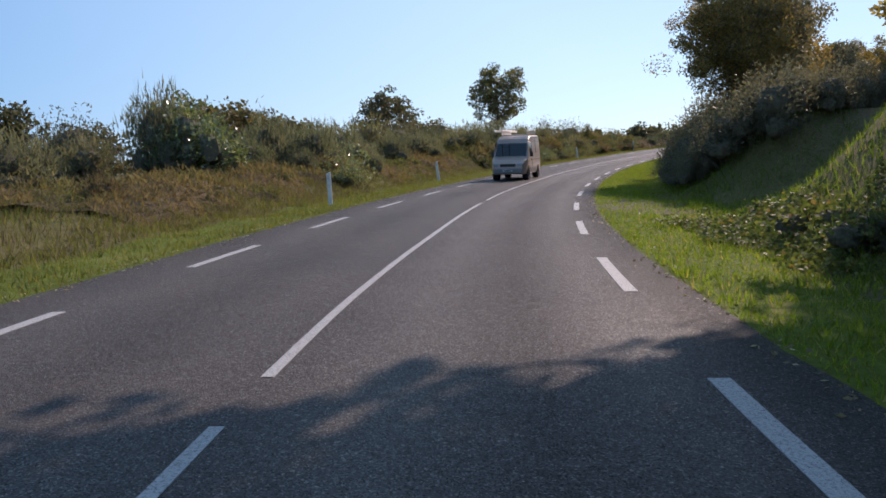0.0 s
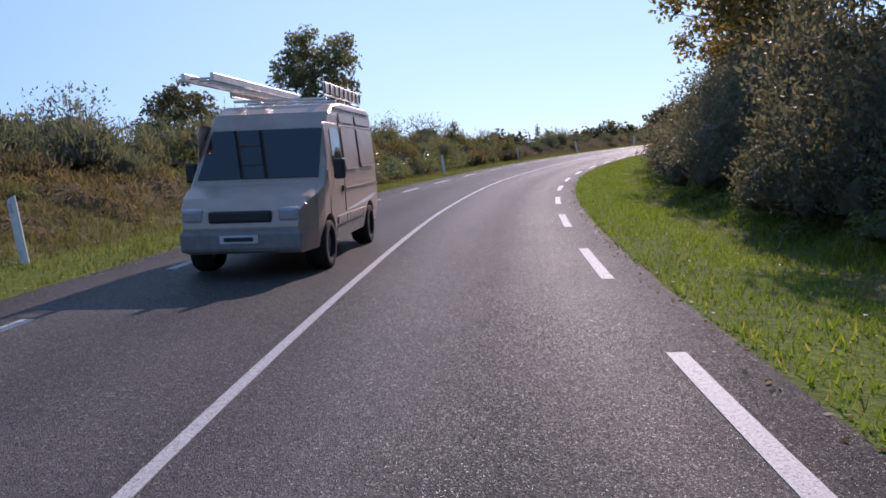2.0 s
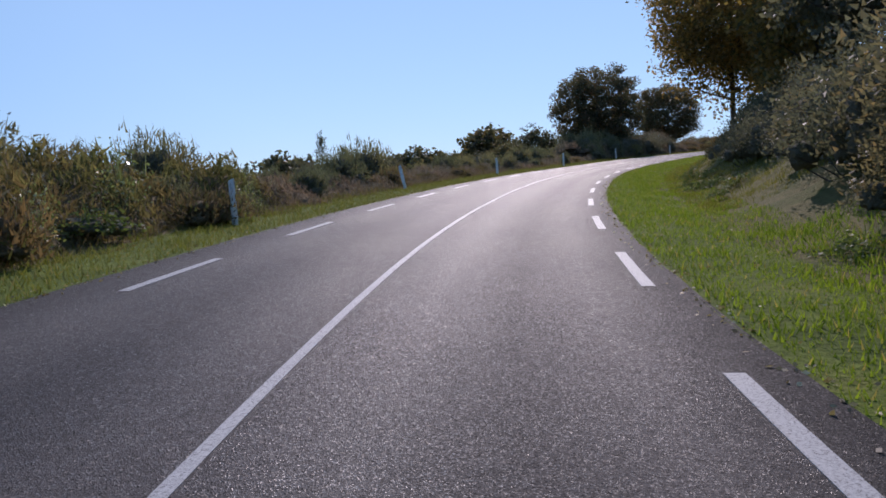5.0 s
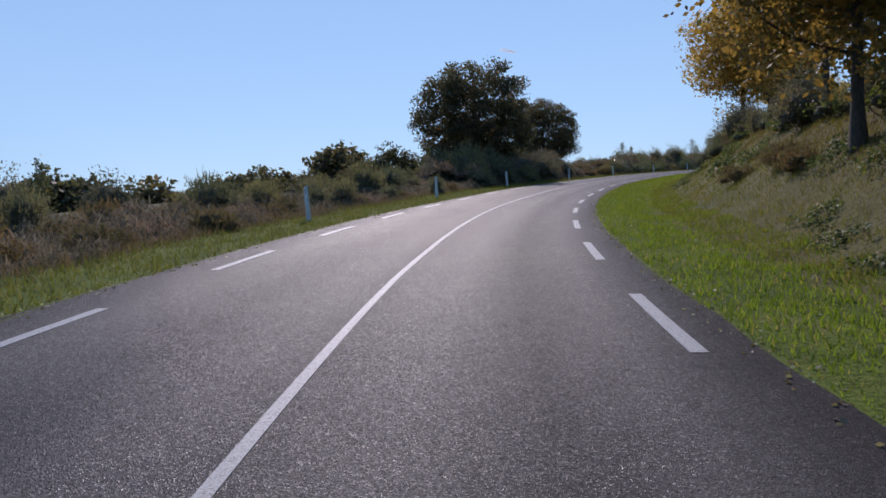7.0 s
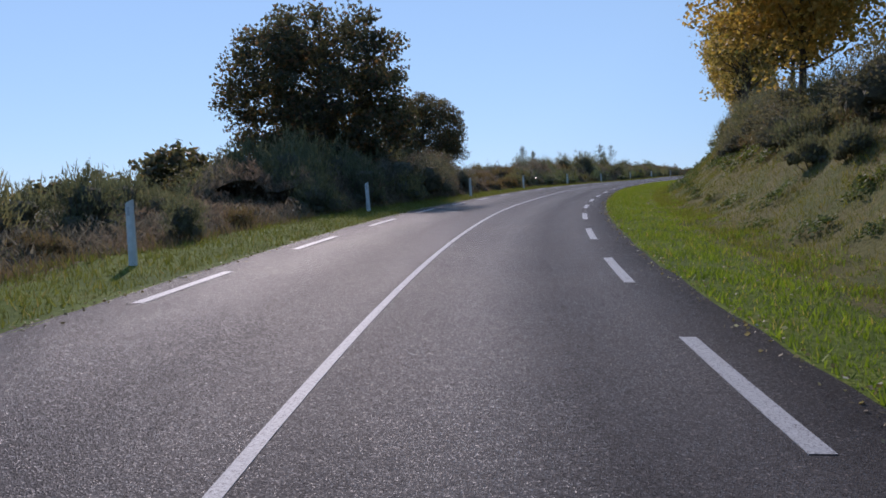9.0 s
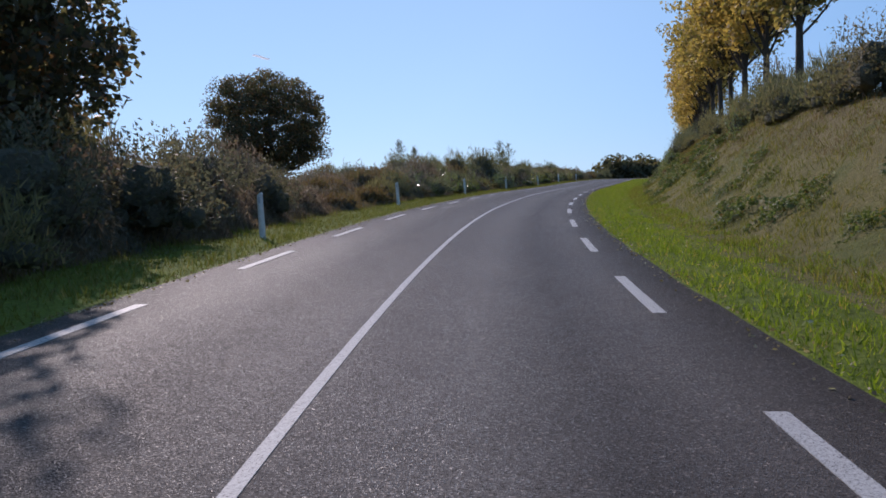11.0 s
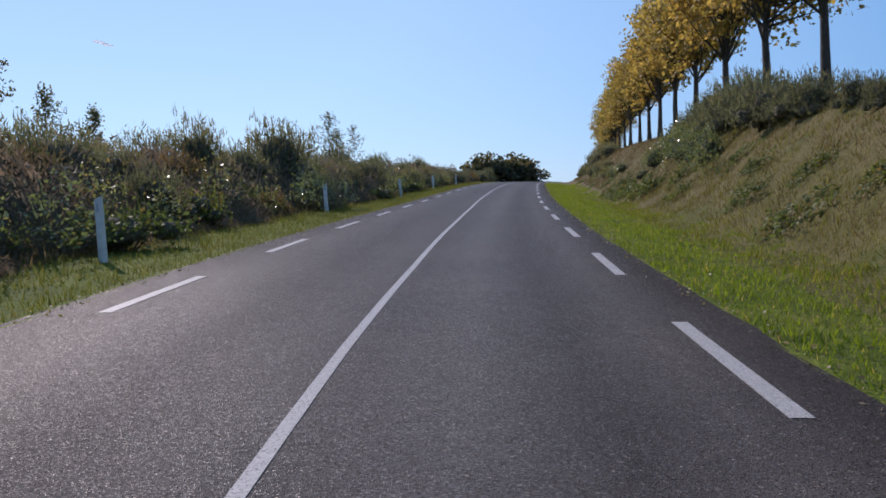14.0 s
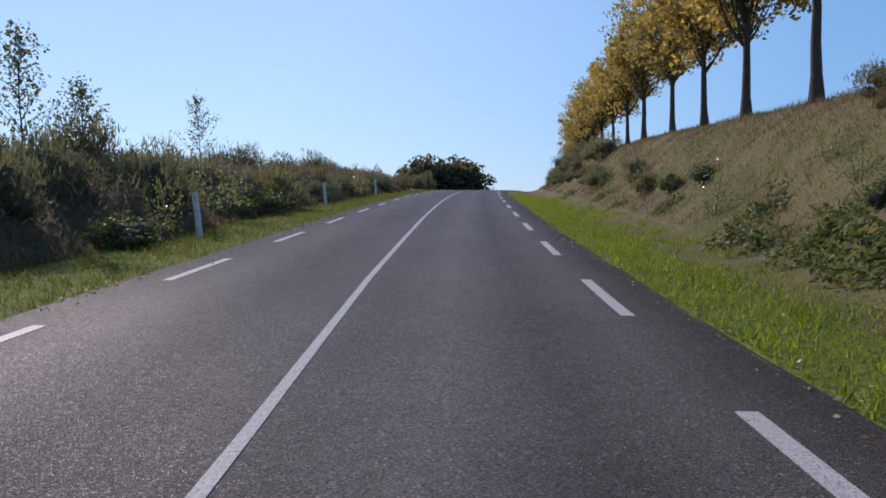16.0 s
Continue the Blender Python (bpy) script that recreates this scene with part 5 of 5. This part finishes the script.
# ---------------- grass ----------------
def blades(name, label, s_range, lat_range, count, height, width, mat, seed, keep=None):
    """Grass as one mesh: a narrow triangle for each blade, thicker in tufts."""
    g = np.random.default_rng(seed)
    s = g.uniform(*s_range, count)
    lat = g.uniform(*lat_range, count)
    el, er = np.interp(s, *EDGE_L) - 0.03, np.interp(s, *EDGE_R) + 0.03
    ok = (lat < el) | (lat > er)
    if keep is not None:
        ok &= keep(s, lat, g)
    s, lat = s[ok], lat[ok]
    x, y, z, h = line_at(s)
    base = np.stack([x + lat * np.cos(h), y + lat * np.sin(h), z + above(s, lat)], 1)
    rough = np.clip((np.abs(lat + 1.6) - 4.8) / 3, 0, 1)
    base[:, 2] += rough * np.array([0.16 * noise.noise(Vector(p) * 0.5) + 0.09 * noise.noise(Vector(p) * 1.7) for p in base]) - 0.02
    tuft = np.array([0.65 + 0.75 * max(0.0, 0.5 + noise.noise(Vector((p[0] * 0.9, p[1] * 0.9, seed)))) for p in base])
    n = len(base)
    a = g.uniform(0, 2 * math.pi, n)
    side = np.stack([np.cos(a), np.sin(a), np.zeros(n)], 1) * (width * g.uniform(0.6, 1.4, n))[:, None]
    tall = height * g.uniform(0.45, 1.25, n) * tuft
    lean = np.stack([g.normal(size=n) * 0.4, g.normal(size=n) * 0.4, np.ones(n)], 1) * tall[:, None]
    v = np.stack([base - side, base + side, base + lean], 1).reshape(-1, 3)
    ob = new(name, mesh_from(name, v, np.arange(3 * n).reshape(-1, 3), mat))
    return tagged(ob, label, "grass", kind="stuff")


def off_gravel(s, lat, g):
    return g.uniform(0, 1, len(s)) > 0.5 * np.exp(-((s - 24) / 4.2) ** 4) * np.exp(-((lat - 3.6) / 1.9) ** 4)


blades("verge_grass", "bright green mown grass on the verge", (-4, 150), (2.0, 6.0), 150000, 0.10, 0.012, GRASS_L, 71, off_gravel)
blades("verge_grass", "bright green mown grass on the verge", (150, 290), (2.4, 5.8), 120000, 0.10, 0.011, GRASS_L, 72)
blades("verge_grass", "green and straw-coloured grass on the verge", (-4, 150), (-9.0, -5.2), 75000, 0.13, 0.012, OLIVE_L, 73)
blades("verge_grass", "green and straw-coloured grass on the verge", (150, 320), (-8.6, -5.0), 70000, 0.13, 0.012, OLIVE_L, 74)
blades("bank_grass", "dry brown grass on the bank", (100, 226), (8.2, 12.5), 42000, 0.17, 0.010, DRY_L, 75)
blades("bank_grass", "dry brown grass on the bank", (220, 330), (6.0, 12.5), 75000, 0.17, 0.010, DRY_L, 80)
blades("bank_grass", "olive green grass low on the bank", (100, 244), (4.8, 10.0), 95000, 0.15, 0.010, OLIVE_L, 79)
blades("bank_grass", "dry brown grass on the slope", (-10, 100), (-17.0, -8.0), 38000, 0.3, 0.012, DRY_L, 76)
blades("bank_grass", "olive green grass on the slope", (-10, 70), (-15.0, -8.0), 36000, 0.26, 0.012, OLIVE_L, 81)
blades("bank_grass", "dry brown grass below the hedge", (100, 310), (-13.0, -7.6), 60000, 0.32, 0.014, DRY_L, 77)
blades("bank_grass", "green grass on the shaded bank", (-8, 95), (5.0, 11.0), 50000, 0.22, 0.014, GRASS_L, 78)

# ---------------- continuous undergrowth of the hedge ----------------
def make_thicket(name, green, brown):
    """Sprigs of broom with drifts of browned bracken between them."""
    m, n, l, b = material(name, 0.7, spec=0.2)
    geo = n.new("ShaderNodeNewGeometry")
    drift = noisy(n, l, coords(n, l), 0.28, 4, 0.6)
    green = ramp(n, l, geo.outputs["Random Per Island"], list(zip((0.0, 0.6, 1.0), green)))
    brown = ramp(n, l, geo.outputs["Random Per Island"], list(zip((0.0, 0.6, 0.9, 1.0), brown)))
    c = mixed(n, l, ramp(n, l, drift, [(0.42, (0, 0, 0)), (0.56, (1, 1, 1))]), green, brown)
    l.new(c, b.inputs["Base Color"])
    tr, mx = n.new("ShaderNodeBsdfTranslucent"), n.new("ShaderNodeMixShader")
    l.new(mixed(n, l, 1.0, c, (1.4, 1.35, 1.15), "MULTIPLY"), tr.inputs["Color"])
    mx.inputs[0].default_value = 0.45
    l.new(b.outputs[0], mx.inputs[1])
    l.new(tr.outputs[0], mx.inputs[2])
    l.new(mx.outputs[0], n["Material Output"].inputs["Surface"])
    return m


THICKET_L = make_thicket("hedge_undergrowth", ((0.085, 0.084, 0.066), (0.14, 0.135, 0.105), (0.2, 0.185, 0.15)), ((0.115, 0.085, 0.064), (0.19, 0.145, 0.108), (0.25, 0.195, 0.145), (0.14, 0.145, 0.08)))
SLOPE_L = make_thicket("slope_undergrowth", ((0.08, 0.09, 0.03), (0.135, 0.14, 0.045), (0.18, 0.175, 0.065)), ((0.12, 0.09, 0.04), (0.2, 0.15, 0.06), (0.24, 0.18, 0.08), (0.14, 0.15, 0.05)))


def canopy(s, lat, front, tall, seed):
    """Height of the undergrowth over the ground: nothing at its front, uneven behind."""
    x, y, _, h = line_at(s)
    px, py = x + lat * np.cos(h), y + lat * np.sin(h)
    k = np.array([max(0.12, 0.55 + 0.75 * noise.noise(Vector((a * 0.32, b * 0.32, seed))) + 0.4 * noise.noise(Vector((a * 1.1, b * 1.1, seed + 5)))) for a, b in zip(px.ravel(), py.ravel())]).reshape(px.shape)
    ragged = np.array([0.8 * noise.noise(Vector((a * 0.7, seed * 1.3, 2.0))) for a in np.ravel(s)]).reshape(np.shape(s))
    return tall * k * rise((front + ragged - lat) / 1.5)


def thicket(label, s0, s1, front, depth, tall, count, seed, mat=THICKET_L):
    g = np.random.default_rng(seed)
    ss, ll = np.meshgrid(np.arange(s0, s1 + 0.1, 0.6), front + 0.6 - np.arange(0, depth + 0.1, 0.5), indexing="ij")
    x, y, z, h = line_at(ss)
    hull = np.stack([x + ll * np.cos(h), y + ll * np.sin(h), z + above(ss, ll) - 0.12 + 0.62 * canopy(ss, ll, front, tall, seed)], -1).reshape(-1, 3)
    hf = grid_faces(*ss.shape)[:, ::-1]
    hf = np.concatenate([hf[:, :3], hf[:, [0, 2, 3]]])
    count = int(count * 1.25)
    s, lat = g.uniform(s0, s1, count), front + 0.5 - depth * g.uniform(0, 1, count) ** 1.5
    top = canopy(s, lat, front, tall, seed)
    x, y, z, h = line_at(s)
    up = top * g.uniform(0.45, 1.0, count)
    c = np.stack([x + lat * np.cos(h), y + lat * np.sin(h), z + above(s, lat) - 0.05 + up], 1)
    size = (0.13 + 0.08 * np.minimum(top, 1.6)) * g.uniform(0.5, 1.5, count)
    ax = np.stack([g.normal(size=count) * 0.5, g.normal(size=count) * 0.5, g.uniform(0.3, 1.2, count)], 1)
    ax *= (size / np.linalg.norm(ax, axis=1))[:, None]
    w = np.cross(ax, g.normal(size=(count, 3)))
    w *= (g.uniform(0.07, 0.16, count) * size / (np.linalg.norm(w, axis=1) + 1e-9))[:, None]
    v = np.stack([c - ax * 0.5 - w, c - ax * 0.5 + w, c + ax * 0.6], 1).reshape(-1, 3)
    f = np.arange(3 * count).reshape(-1, 3)
    av, af = joined([(v, f), (hull, hf)])
    idx = np.zeros(len(af))
    idx[count:] = 1
    ob = new("hedge_undergrowth", mesh_from("hedge_undergrowth", av, af, [mat, CORE_DRY], idx, True))
    return tagged(ob, label, "undergrowth", kind="stuff")


thicket("low brown bracken and grass on the slope", 18, 62, -8.6, 7.5, 0.95, 42000, 201, SLOPE_L)
thicket("dense broom and bramble undergrowth along the verge", 58, 104, -8.0, 7.5, 2.1, 62000, 202, SLOPE_L)
thicket("brown bracken with dark broom along the verge", 100, 168, -7.7, 9.0, 1.05, 62000, 203)
thicket("tall dark broom thicket beside the road", 164, 196, -7.6, 7.0, 2.5, 50000, 204)
thicket("brown bracken and dry grass along the verge", 192, 216, -7.5, 8.0, 1.1, 26000, 205)
thicket("dense broom and leafy undergrowth along the verge", 212, 318, -7.5, 7.5, 2.0, 90000, 206)

# fallen leaves and crumbs of earth along the asphalt's edges
LITTER_L = make_leaf("fallen_leaves", (0.13, 0.10, 0.065), (0.34, 0.27, 0.17), 0.3, (0.5, 0.46, 0.36), 0.9, 0.3)
g = np.random.default_rng(88)
n_lit = 14000
s = g.uniform(0, 300, n_lit)
right = g.uniform(0, 1, n_lit) < 0.6
lat = np.where(right, np.interp(s, *EDGE_R) + np.where(g.uniform(0, 1, n_lit) < 0.55, g.normal(0.0, 0.12, n_lit), g.uniform(0, 3.2, n_lit)), np.interp(s, *EDGE_L) - g.normal(0.0, 0.14, n_lit))
x, y, z, h = line_at(s)
pos = np.stack([x + lat * np.cos(h), y + lat * np.sin(h), z + above(s, lat) + np.where(np.abs(lat + 1.6) < 4.1, 0.012, 0.05)], 1)
lv, lf = leaf_quads(pos, 0.04, g, 0.8)
tagged(new("leaf_litter", mesh_from("leaf_litter", lv, lf, LITTER_L)), "fallen leaves and crumbs of earth along the asphalt edge", "litter", kind="stuff")
